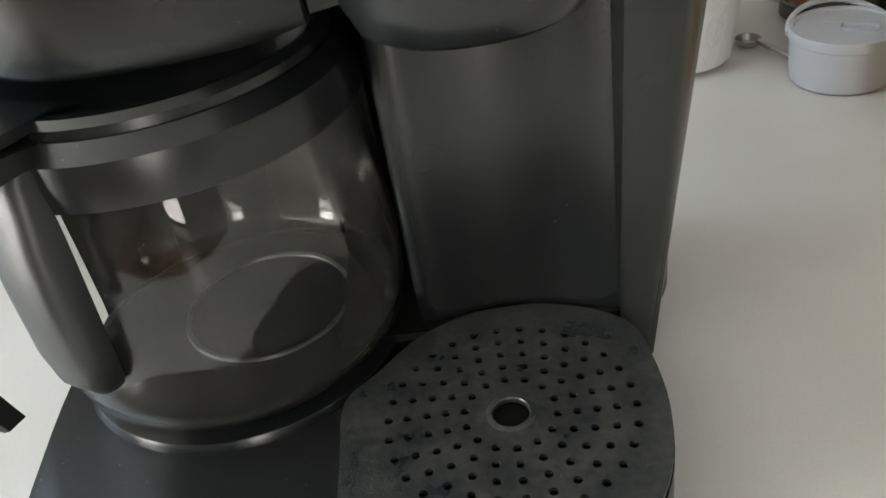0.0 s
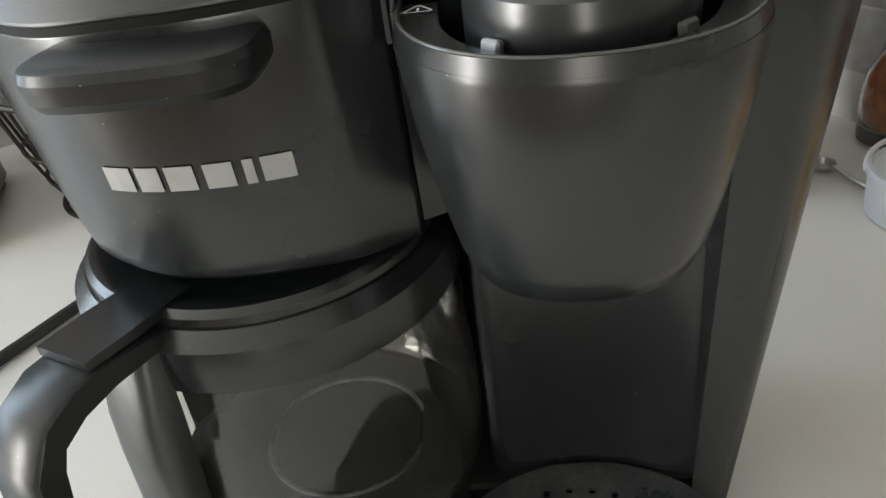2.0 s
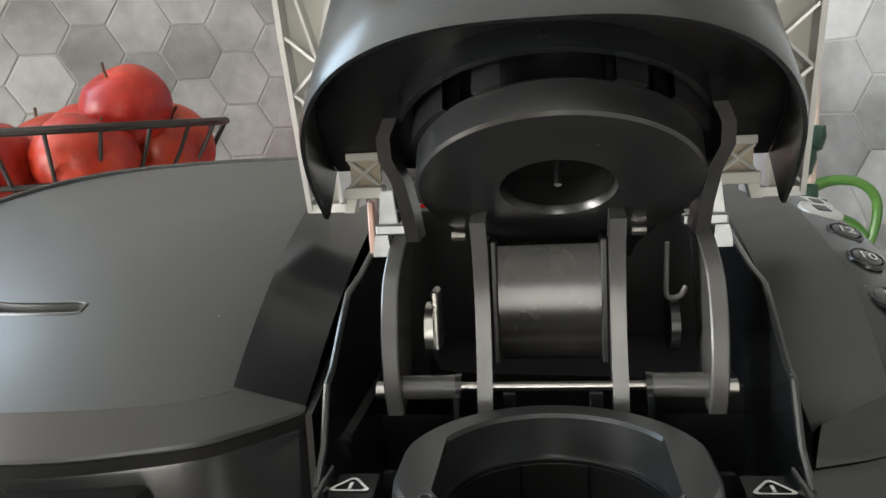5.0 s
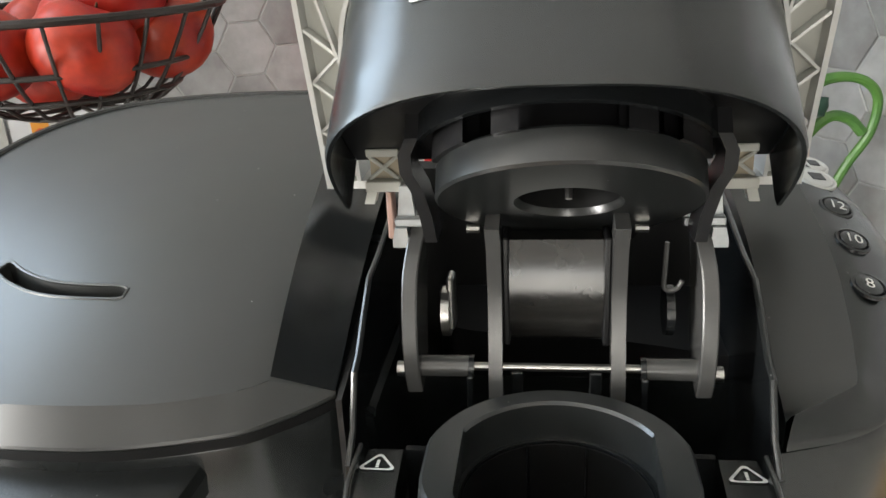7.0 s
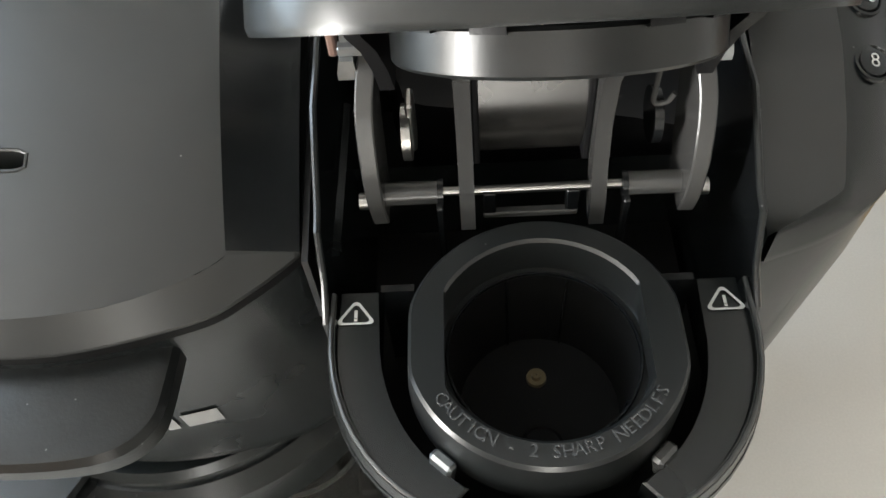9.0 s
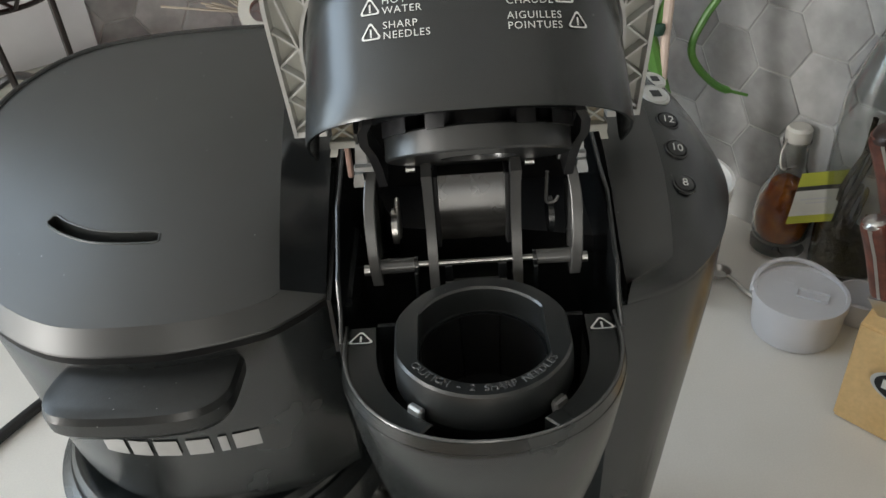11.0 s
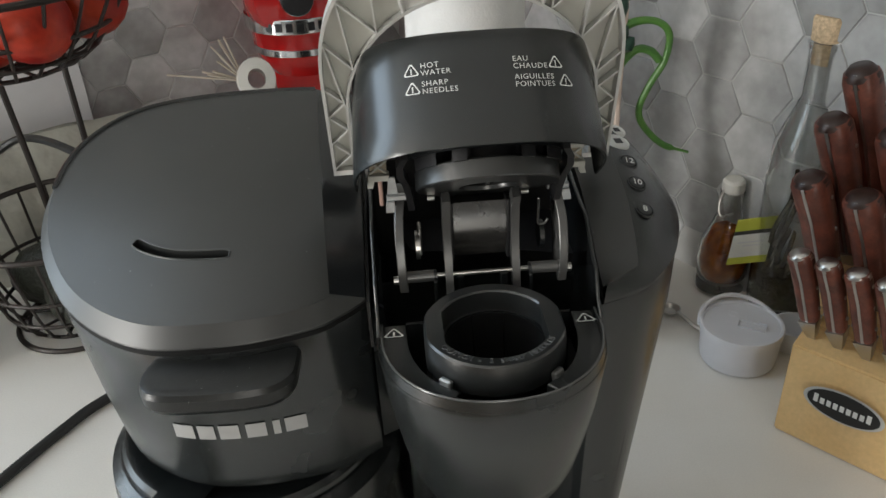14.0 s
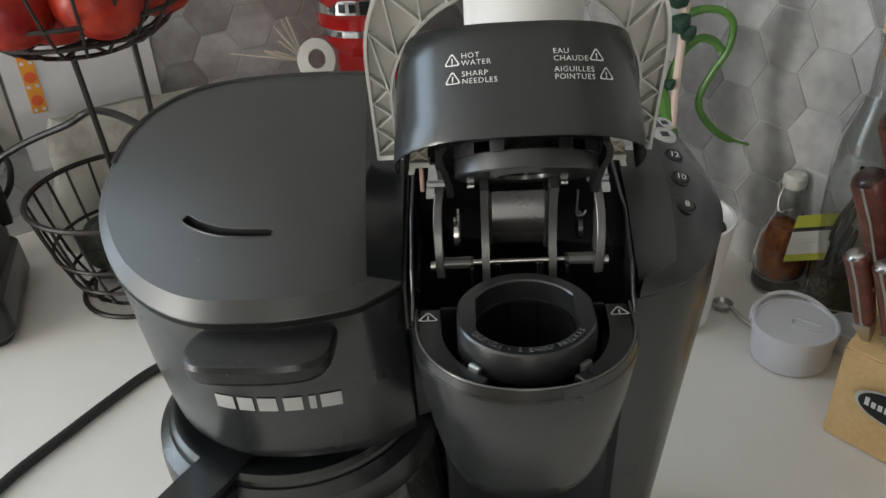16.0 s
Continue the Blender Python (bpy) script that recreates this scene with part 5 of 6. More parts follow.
part("plug_cord", tube(curve([on_left(0.711, 0.050, 0.138), on_left(0.706, 0.055, 0.118), on_left(0.712, 0.058, 0.095), on_left(0.726, 0.060, 0.080), on_left(0.728, 0.062, 0.105), on_left(0.716, 0.066, 0.130), on_left(0.694, 0.078, 0.145),
                              on_left(0.668, 0.094, 0.158), on_left(0.634, 0.120, 0.174), on_left(0.605, 0.150, 0.194), (-0.36, 0.455, 0.222), (-0.27, 0.32, 0.24), (-0.20, 0.185, 0.22)], 8), 0.0042, 8), CORD, plug)
hanging = thing("hanging_plug", "black plug of an appliance cord hanging below the outlet", "plug", at=on_left(0.737, 0.06, 0.07))
part("plug_body", wall_box(on_left, 0.722, 0.752, 0.058, 0.078, 0.050, 0.092, 0.006), CORD, hanging)
for ds in (-0.007, 0.007):
    part("plug_blade", wall_box(on_left, 0.739 + ds, 0.743 + ds, 0.066, 0.068, 0.032, 0.051), STEEL, hanging)
part("plug_tie", tube([on_left(0.722, 0.068, 0.095), on_left(0.750, 0.068, 0.095)], 0.0055, 10), CORD, hanging)
part("hanging_cord", tube(curve([on_left(0.742, 0.066, 0.090), on_left(0.757, 0.060, 0.078), on_left(0.776, 0.056, 0.102), on_left(0.797, 0.050, 0.142), on_left(0.825, 0.05, 0.160)], 8), 0.0046, 8), CORD, hanging)
single("appliance_cord", tube(curve([(-0.64, 0.50, 0.006), (-0.600, 0.497, 0.006), (-0.578, 0.478, 0.006), (-0.572, 0.447, 0.006), (-0.590, 0.42, 0.006), (-0.63, 0.40, 0.006)], 8), 0.0056, 10), CORD, "black cord lying in a loop on the counter", "cord")

single("black_cable", tube(curve([(-0.175, 0.17, 0.03), (-0.24, 0.30, 0.006), (-0.30, 0.36, 0.0055), (-0.345, 0.327, 0.0055), (-0.372, 0.288, 0.0055), (-0.402, 0.236, 0.0055), (-0.430, 0.185, 0.0055), (-0.446, 0.135, 0.0055), (-0.455, 0.06, 0.0055), (-0.47, -0.04, 0.0055)], 8), 0.0050, 10), CORD,
              "thick black power cord lying across the counter", "cord")

# papers leaning on the wall
card = thing("greeting_card", "white card with a strip of orange prints against the wall", "card", at=on_left(0.65, 0.03, 0.13))
part("card_sheet", wall_box(on_left, 0.560, 0.680, 0.012, 0.0135, 0.085, 0.268), PAPER, card)
part("print_strip", wall_box(on_left, 0.641, 0.659, 0.0138, 0.0142, 0.160, 0.250), ORANGE, card)
for k in range(3):
    b = lathe([(0.0001, 0), (0.0070, 0)], 20)
    part("print_spot", mapped(b, lambda c, k=k: on_left(0.650 + c.x, 0.0150, 0.176 + 0.030 * k + c.y)), RED_PRINT, card)
    for sx in (-1, 1):
        part("print_bar", wall_box(on_left, 0.650 + sx * 0.005 - 0.0022, 0.650 + sx * 0.005 + 0.0022, 0.0142, 0.0146, 0.162 + 0.030 * k, 0.166 + 0.030 * k), PAPER, card)
single("envelope", wall_box(on_left, 0.500, 0.615, 0.0165, 0.0185, 0.06, 0.240), PAPER, "plain white envelope leaning on the tiled wall", "envelope")
# a soft pale bag behind the wire basket
b = bmesh.new()
rr = []
for k in range(9):
    f = k / 8
    w = 0.13 * (1 - 0.25 * f ** 3)
    d = 0.050 * (1 - f) ** 0.6 + 0.006
    z = 0.165 * f
    rr.append([(0.545 + w * math.cos(a) * (1 + 0.06 * math.sin(3 * a + k)), 0.075 + d * math.sin(a) * (1 + 0.15 * math.sin(5 * a + 2 * k)), z + 0.006 * math.sin(4 * a + k) * f) for a in [2 * math.pi * i / 28 for i in range(28)]])
produce_bag = thing("produce_bag", "crumpled pale bag standing against the wall", "bag", at=on_left(0.545, 0.075, 0.0))
part("bag_body", mapped(loft(rr[:7], True, False), lambda c: on_left(c.x, c.y, max(0.0, c.z))), BAG, produce_bag, angle=60)
part("folded_top", mapped(loft(rr[6:], False, True), lambda c: on_left(c.x, c.y, max(0.0, c.z))), BAG, produce_bag, angle=60)

# blender base
blender = thing("blender", "black plastic blender base with a sloping control front", "blender", at=(-0.62, 0.42, 0))
B1 = Matrix.Translation((-0.622, 0.432, 0)) @ Matrix.Rotation(radians(18), 4, "Z") @ Matrix.Diagonal((0.96, 0.96, 0.82, 1))


def rbox(hx, hy, r, z, n=6):
    out = []
    for cx, cy, a0 in ((hx - r, hy - r, 0), (-hx + r, hy - r, 90), (-hx + r, -hy + r, 180), (hx - r, -hy + r, 270)):
        for k in range(n + 1):
            a = radians(a0 + 90 * k / n)
            out.append((cx + r * math.cos(a), cy + r * math.sin(a), z))
    return out


def put(bm, m):
    bmesh.ops.transform(bm, matrix=m, verts=bm.verts)
    return bm


part("lower_body", put(loft([rbox(0.086, 0.086, 0.02, 0.008), rbox(0.090, 0.090, 0.022, 0.016), rbox(0.088, 0.088, 0.022, 0.062), rbox(0.080, 0.080, 0.02, 0.068)]), B1), PLASTIC_GLOSS, blender)
part("upper_body", put(loft([rbox(0.082, 0.082, 0.02, 0.066), rbox(0.078, 0.076, 0.02, 0.10), rbox(0.066, 0.060, 0.02, 0.150), rbox(0.060, 0.054, 0.02, 0.158)]), B1), PLASTIC_DARK, blender)
for sx in (-1, 1):
    for sy in (-1, 1):
        part("foot", put(lathe([(0.0001, 0), (0.016, 0), (0.019, 0.004), (0.019, 0.012)], 20, (sx * 0.066, sy * 0.066, 0)), B1), CORD, blender)
part("control_bar", put(box(-0.03, 0.05, -0.083, -0.078, 0.088, 0.100, 0.002, 1), B1), SILVER, blender, "narrow silver control bar")
part("jar_socket", put(lathe([(0.052, 0.157), (0.050, 0.18), (0.046, 0.182), (0.046, 0.165), (0.0001, 0.165)], 36), B1), PLASTIC_DARK, blender)
part("jar_handle", put(tube(curve([(0.02, 0.02, 0.17), (0.035, -0.01, 0.22), (0.045, -0.03, 0.27), (0.045, -0.035, 0.34), (0.03, -0.02, 0.40)], 6), 0.014, 12), B1), PLASTIC_DARK, blender, "black upright jar handle")

# ---- two-tier wire fruit basket ----
basket = thing("wire_fruit_basket", "two-tier dark wire fruit basket holding apples", "fruit basket", at=(-0.40, 0.47, 0))
BC = Vector((-0.392, 0.470, 0))


def hoop(r, z, wr, n=40, c=None):
    c = c or BC
    return tube([(c.x + r * math.cos(2 * math.pi * k / n), c.y + r * math.sin(2 * math.pi * k / n), z) for k in range(n + 1)], wr, 8, caps=False)


def bowl_r(z, z0, h, r0, r1):
    f = (z - z0) / h
    return r0 + (r1 - r0) * f ** 0.55


for z0, h, r0, r1, c, nm in ((0.300, 0.079, 0.050, 0.127, BC, "upper"), (0.012, 0.118, 0.056, 0.100, BC + Vector((-0.016, 0.022, 0)), "lower")):
    for f in (0.0, 0.22, 0.5, 1.0):
        z = z0 + h * f
        part("wire_hoop", hoop(bowl_r(z, z0, h, r0, r1), z, 0.0032 if f == 1.0 else 0.0022, 44, c), WIRE, basket)
    for k in range(22):
        a = 2 * math.pi * k / 22
        pts = []
        for i in range(7):
            z = z0 + h * (i / 6) ** 1.5
            r = bowl_r(z, z0, h, r0, r1)
            pts.append((c.x + r * math.cos(a), c.y + r * math.sin(a), z))
        part("wire_stave", tube(pts, 0.0017, 6), WIRE, basket)
    for k in range(4):
        a = math.pi * k / 4
        part("floor_wire", tube([(c.x - r0 * math.cos(a), c.y - r0 * math.sin(a), z0), (c.x + r0 * math.cos(a), c.y + r0 * math.sin(a), z0)], 0.0018, 6), WIRE, basket)
for dx, dy in ((-0.028, 0.055), (0.030, 0.048)):
    part("stand_post", tube([(BC.x + dx, BC.y + dy, 0.0), (BC.x + dx * 1.1, BC.y + dy * 0.8, 0.17), (BC.x + dx * 1.2, BC.y + dy * 0.6, 0.301)], 0.0034, 8), WIRE, basket)
part("stand_foot", hoop(0.07, 0.003, 0.003, 40, BC + Vector((-0.016, 0.022, 0))), WIRE, basket)


def apple_mesh(r):
    prof = []
    for k in range(15):
        t = math.pi * k / 14
        rr = r * math.sin(t) * (1 + 0.06 * math.cos(t))
        z = -r * 0.92 * math.cos(t)
        if t > math.pi * 0.72:
            z -= r * 0.28 * ((t - math.pi * 0.72) / (math.pi * 0.28)) ** 2
        if t < math.pi * 0.2:
            z += r * 0.14 * (1 - t / (math.pi * 0.2)) ** 2
        prof.append((max(rr, 0.0001), z))
    return lathe(prof, 24)


APPLE_STALK = material("brown_stalk", (0.08, 0.05, 0.025), 0.7)
for x, y, z, r, ax, ay in ((-0.415, 0.392, 0.356, 0.039, 10, 8), (-0.344, 0.412, 0.356, 0.040, -12, 20), (-0.470, 0.440, 0.352, 0.038, 14, -6), (-0.375, 0.475, 0.365, 0.039, -20, 12), (-0.316, 0.485, 0.360, 0.041, 24, 28),
                           (-0.440, 0.520, 0.362, 0.038, 5, -20), (-0.355, 0.535, 0.368, 0.040, 10, 16), (-0.402, 0.450, 0.338, 0.036, 0, 0), (-0.330, 0.452, 0.395, 0.036, 25, -18)):
    ap = thing("apple", "shiny red apple with yellow streaks in the basket", "apple", "apples in the basket", at=(x, y, z))
    m = Matrix.Translation((x, y, z)) @ Euler((radians(ax), radians(ay), 0)).to_matrix().to_4x4()
    part("flesh", put(apple_mesh(r), m), APPLE, ap)
    part("stalk", put(tube([(0, 0, r * 0.62), (0.001, 0, r * 0.85), (0.003, 0.001, r * 1.02)], 0.0013, 6), m), APPLE_STALK, ap)
for x, y, z, rz in ((-0.390, 0.460, 0.052, 20), (-0.432, 0.510, 0.052, 80), (-0.362, 0.500, 0.098, 50)):
    b = lathe([(0.0001, -0.052), (0.018, -0.047), (0.032, -0.03), (0.037, -0.008), (0.033, 0.018), (0.023, 0.04), (0.012, 0.052), (0.0001, 0.056)], 20)
    m = Matrix.Translation((x, y, z)) @ Euler((radians(80), 0, radians(rz))).to_matrix().to_4x4()
    tagged(single("avocado", put(b, m), AVOCADO, "dark green avocado in the lower wire tier", "avocado", "avocados in the basket"))

# stand mixer, seen from its front end
MC = Vector((-0.146, 0.74, 0.0))
MD = Vector((0.10, -0.995, 0)).normalized()
MS = Vector((-MD.y, MD.x, 0))
mixer = thing("stand_mixer", "red enamel stand mixer with chrome bands", "mixer", at=MC)


def mx(s, f, z):
    p = MC + MS * s + MD * f
    return Vector((p.x, p.y, z))


def head_ring(f, hs, hz, zc, n=32):
    return [mx(hs * math.cos(2 * math.pi * k / n), f, zc + hz * math.sin(2 * math.pi * k / n)) for k in range(n)]


part("head", loft([head_ring(f, a, h, 0.300) for f, a, h in ((-0.22, 0.02, 0.03), (-0.20, 0.048, 0.055), (-0.12, 0.062, 0.066), (0.0, 0.066, 0.066), (0.04, 0.062, 0.064), (0.058, 0.050, 0.052), (0.064, 0.03, 0.032))]), RED_ENAMEL, mixer)
for z0, z1, nm in ((0.258, 0.276, "name_band"), (0.228, 0.237, "trim_band")):
    hs = 0.0675 if z0 > 0.25 else 0.0605
    part(nm, put(lathe([(hs, z0), (hs + 0.001, z0 + 0.001), (hs + 0.001, z1 - 0.001), (hs, z1)], 40), Matrix.Translation(MC)), CHROME, mixer)
part("neck", put(lathe([(0.0001, 0.196), (0.040, 0.198), (0.052, 0.212), (0.0595, 0.228), (0.0595, 0.237), (0.0625, 0.256), (0.066, 0.262), (0.066, 0.30), (0.0001, 0.30)], 40), Matrix.Translation(MC)), RED_ENAMEL, mixer)
for k in range(7):
    a = radians(-128 + k * 11) + math.atan2(MD.y, MD.x) + radians(95)
    b = box(-0.004, 0.004, -0.0005, 0.0005, -0.005, 0.005)
    part("name_bar", put(b, Matrix.Translation((MC.x + 0.0692 * math.cos(a), MC.y + 0.0692 * math.sin(a), 0.267)) @ Matrix.Rotation(a + math.pi / 2, 4, "Z")), PLASTIC_DARK, mixer)
part("hub_cap", put(lathe([(0.0001, 0.0), (0.019, 0.0), (0.021, -0.003), (0.021, -0.014)], 28), Matrix.Translation(mx(0, 0.078, 0.302)) @ MD.to_track_quat("Z", "Y").to_matrix().to_4x4()), CHROME, mixer)
part("column", loft([[mx(s, f - 0.16, z) for s, f in ((-0.045, -0.05), (0.045, -0.05), (0.045, 0.04), (-0.045, 0.04))] for z in (0.02, 0.26)]), RED_ENAMEL, mixer)
part("foot_plate", loft([[mx(s, f - 0.06, z) for s, f in ((-0.09, -0.15), (0.09, -0.15), (0.09, 0.14), (-0.09, 0.14))] for z in (0.0, 0.022)]), RED_ENAMEL, mixer)

# dish brush lying behind the machine, bristles towards the left
brush = thing("wire_brush", "pale brush head with long thin bristles standing on a jar", "brush", at=(-0.175, 0.5, 0.2))
part("brush_post", tube([(-0.172, 0.50, 0.0), (-0.172, 0.50, 0.235)], 0.022, 20), LID_INNER, brush)
part("brush_head", put(lathe([(0.010, -0.018), (0.021, -0.016), (0.0225, 0.0), (0.021, 0.016), (0.010, 0.018), (0.010, -0.018)], 28), Matrix.Translation((-0.172, 0.50, 0.262)) @ Euler((radians(70), 0, radians(12))).to_matrix().to_4x4()), CREAM, brush)
rnd = random.Random(4)
for k in range(14):
    a, t = (0.22, 0.085) if k == 0 else (rnd.uniform(0.1, 1.5), rnd.uniform(0.030, 0.052))
    d = Vector((-math.cos(a), rnd.uniform(-0.3, 0.3), math.sin(a) * 0.8)).normalized()
    p = Vector((-0.185, 0.50, 0.262))
    part("bristle", tube([p, p + d * t], 0.0011, 5), BROOM, brush)
brush.scale = (0.88, 0.88, 1.0)

# white paper roll behind the machine
roll = thing("paper_towel_roll", "white paper towel roll standing on its holder", "paper towel", at=(0.036, 0.45, 0))
part("roll", lathe([(0.018, 0.02), (0.055, 0.02), (0.056, 0.023), (0.056, 0.397), (0.055, 0.40), (0.018, 0.40), (0.018, 0.02)], 48, (0.036, 0.45, 0)), WHITE_ROLL, roll)
part("holder_base", lathe([(0.0001, 0), (0.07, 0), (0.07, 0.012), (0.066, 0.0175), (0.0001, 0.0175)], 40, (0.036, 0.45, 0)), STEEL, roll)
part("holder_post", tube([(0.036, 0.45, 0.017), (0.036, 0.45, 0.44)], 0.008, 14), STEEL, roll)

# ---- things along the right wall ----
POT = material("white_glazed_ceramic", (0.78, 0.77, 0.75), 0.35, bump=0.25, bump_size=0.006, stain=0.05)
SOIL = material("dark_potting_soil", (0.045, 0.028, 0.018), 0.95, grain=0.9, grain_size=0.004, bump=1.0, bump_size=0.004)
STEM = material("fresh_green_stem", (0.055, 0.16, 0.03), 0.4, second=(0.09, 0.22, 0.04), stain_size=0.02, bump=0.1, bump_size=0.003)
LEAF = material("dark_green_leaf", (0.012, 0.045, 0.028), 0.4)
STAKE = material("pale_pink_stake", (0.62, 0.50, 0.43), 0.6)
AMBER = material("cloudy_amber_oil", (0.62, 0.19, 0.016), 0.12, grain=0.5, grain_size=0.005, stain=0.35, stain_size=0.016, bump=0.0, second=(0.26, 0.06, 0.010))
LABEL_W = material("white_label", (0.70, 0.70, 0.66), 0.6)
LABEL_Y = material("yellow_green_label", (0.50, 0.52, 0.06), 0.6)
CORKM = material("pale_cork", (0.62, 0.46, 0.29), 0.8, grain=0.5, grain_size=0.003, bump=0.4, bump_size=0.002)
HERB = material("dried_herbs", (0.10, 0.085, 0.035), 0.9, second=(0.05, 0.035, 0.02), stain_size=0.012, grain=0.8, grain_size=0.004, bump=0.8, bump_size=0.005)
FROST = material("cloudy_grey_plastic", (0.60, 0.60, 0.63), 0.38, stain=0.08)
BEECH = material("pale_beech_wood", (0.66, 0.43, 0.19), 0.42, grain=0.12, grain_size=0.004, second=(0.70, 0.48, 0.23), stain_size=0.05, bump=0.05, bump_size=0.002)
ROSEWOOD = material("red_brown_handle_wood", (0.19, 0.056, 0.034), 0.35, second=(0.10, 0.030, 0.020), stain_size=0.012, grain=0.5, grain_size=0.003)

pot = thing("flower_pot", "white ceramic pot with dark soil and a green plant", "plant pot", at=(0.205, 0.41, 0))
PC = (0.188, 0.392, 0)
part("pot_wall", lathe([(0.0001, 0.006), (0.036, 0.004), (0.039, 0.007), (0.047, 0.08), (0.0525, 0.1215), (0.0525, 0.125), (0.0495, 0.125), (0.047, 0.118), (0.044, 0.10), (0.0001, 0.10)], 48, PC), POT, pot)
b = lathe([(0.0001, 0.112), (0.015, 0.1135), (0.03, 0.111), (0.0465, 0.110)], 40, PC)
for v in b.verts:
    v.co.z += 0.002 * noise.noise(v.co * 180)
part("soil", b, SOIL, pot)
for k in range(3):
    a = 2.1 * k
    part("foot", lathe([(0.0001, 0), (0.006, 0), (0.006, 0.007)], 12, (PC[0] + 0.028 * math.cos(a), PC[1] + 0.028 * math.sin(a), 0)), CORD, pot)
plant = thing("curly_plant", "green plant with long curling stems tied to a stake", "plant", at=(0.205, 0.41, 0.11))
main = curve([(0.196, 0.405, 0.108), (0.185, 0.420, 0.17), (0.170, 0.43, 0.227), (0.160, 0.43, 0.266), (0.167, 0.43, 0.297), (0.189, 0.43, 0.314), (0.213, 0.432, 0.314), (0.228, 0.435, 0.300), (0.227, 0.438, 0.274), (0.215, 0.44, 0.250),
              (0.207, 0.442, 0.226), (0.213, 0.445, 0.206), (0.236, 0.448, 0.182), (0.266, 0.452, 0.169)], 6)
part("main_stem", tube(main, 0.006, 10, taper=[0.0085 - 0.0050 * min(1, i / 34) - (0.002 if i > len(main) - 5 else 0) for i in range(len(main))]), STEM, plant)
side = curve([(0.172, 0.432, 0.24), (0.180, 0.435, 0.268), (0.197, 0.437, 0.286), (0.212, 0.438, 0.284), (0.222, 0.438, 0.274)], 6)
part("side_stem", tube(side, 0.004, 8), STEM, plant)
part("stake", tube([(0.176, 0.410, 0.10), (0.1795, 0.429, 0.238), (0.182, 0.43, 0.34), (0.183, 0.43, 0.40)], 0.0042, 10), STAKE, plant, "pale pink wooden stake")
for x, y, z, r in ((0.176, 0.425, 0.305, 0.010), (0.184, 0.424, 0.296, 0.008), (0.172, 0.424, 0.33, 0.012), (0.180, 0.424, 0.345, 0.010), (0.172, 0.425, 0.247, 0.006)):
    b = lathe([(0.0001, -r), (r * 0.7, -r * 0.6), (r, 0), (r * 0.6, r * 0.8), (0.0001, r * 1.3)], 10)
    part("leaf_bud", put(b, Matrix.Translation((x, y, z)) @ Euler((0.5, 0.6, 0.3)).to_matrix().to_4x4()), LEAF, plant)

# flask of amber oil with a swing cap
OB = (0.318, 0.445, 0.0)
oil = thing("oil_bottle", "small glass bottle of amber oil with a paper tag", "bottle", at=OB)
part("bottle_glass", lathe([(0.0001, 0.004), (0.026, 0.002), (0.030, 0.005), (0.0305, 0.014), (0.0285, 0.018), (0.0315, 0.026), (0.0325, 0.045), (0.029, 0.068), (0.020, 0.088), (0.0145, 0.104), (0.0135, 0.125), (0.0145, 0.127), (0.0145, 0.131), (0.012, 0.131),
                            (0.011, 0.126), (0.0125, 0.104), (0.018, 0.086), (0.0268, 0.067), (0.030, 0.045), (0.029, 0.027), (0.026, 0.021), (0.0001, 0.020)], 40, OB), GLASS, oil)
part("oil_fill", lathe([(0.0001, 0.0205), (0.0258, 0.0215), (0.0288, 0.0275), (0.0297, 0.045), (0.0265, 0.066), (0.0185, 0.083), (0.0001, 0.083)], 36, OB), AMBER, oil)
part("cap", lathe([(0.0001, 0.130), (0.013, 0.130), (0.0135, 0.132), (0.0135, 0.143), (0.011, 0.146), (0.0001, 0.146)], 28, OB), CREAM, oil, "white stopper cap")
part("cap_wire", tube(curve([(OB[0] - 0.014, OB[1] - 0.004, 0.135), (OB[0] - 0.019, OB[1] - 0.008, 0.118), (OB[0] - 0.016, OB[1] - 0.012, 0.105), (OB[0] - 0.004, OB[1] - 0.017, 0.110)], 6), 0.0012, 6), STEEL, oil)
td = Vector((0.93, -0.36, 0))
TAG_INK = material("dark_tag_print", (0.03, 0.03, 0.028), 0.6)


def tag_quad(u0, u1, z0, z1, lift):
    """Four corners of a strip on the leaning, tilted tag."""
    return [Vector((0.304, 0.405 - lift, 0)) + td * u + Vector(((z - 0.056) * 0.22, (z - 0.06) * 0.2, z + u * 0.24))
            for u, z in ((u0, z0), (u1, z0), (u1, z1), (u0, z1))]


for z0, z1, mat in ((0.056, 0.064, LABEL_Y), (0.064, 0.090, LABEL_W), (0.090, 0.0945, TAG_INK), (0.0945, 0.108, LABEL_Y)):
    pts = tag_quad(0.0, 0.044, z0, z1, 0.0)
    b = bmesh.new()
    loft([pts, [p + Vector((0.0003, 0.0008, 0)) for p in pts]], bm=b)
    part("paper_tag", b, mat, oil)
for u0, u1, z in ((0.006, 0.036, 0.081), (0.012, 0.032, 0.077)):
    b = bmesh.new()
    b.faces.new([b.verts.new(p) for p in tag_quad(u0, u1, z, z + 0.0014, 0.0015)])
    part("tag_bar", b, FROST, oil)
oil.scale = (0.88, 0.88, 0.94)

# tall bottle with a cork and herbs
TB = (0.370, 0.405, 0.0)
tall = thing("herb_bottle", "tall clear glass bottle with cork and dried herbs", "bottle", at=TB)
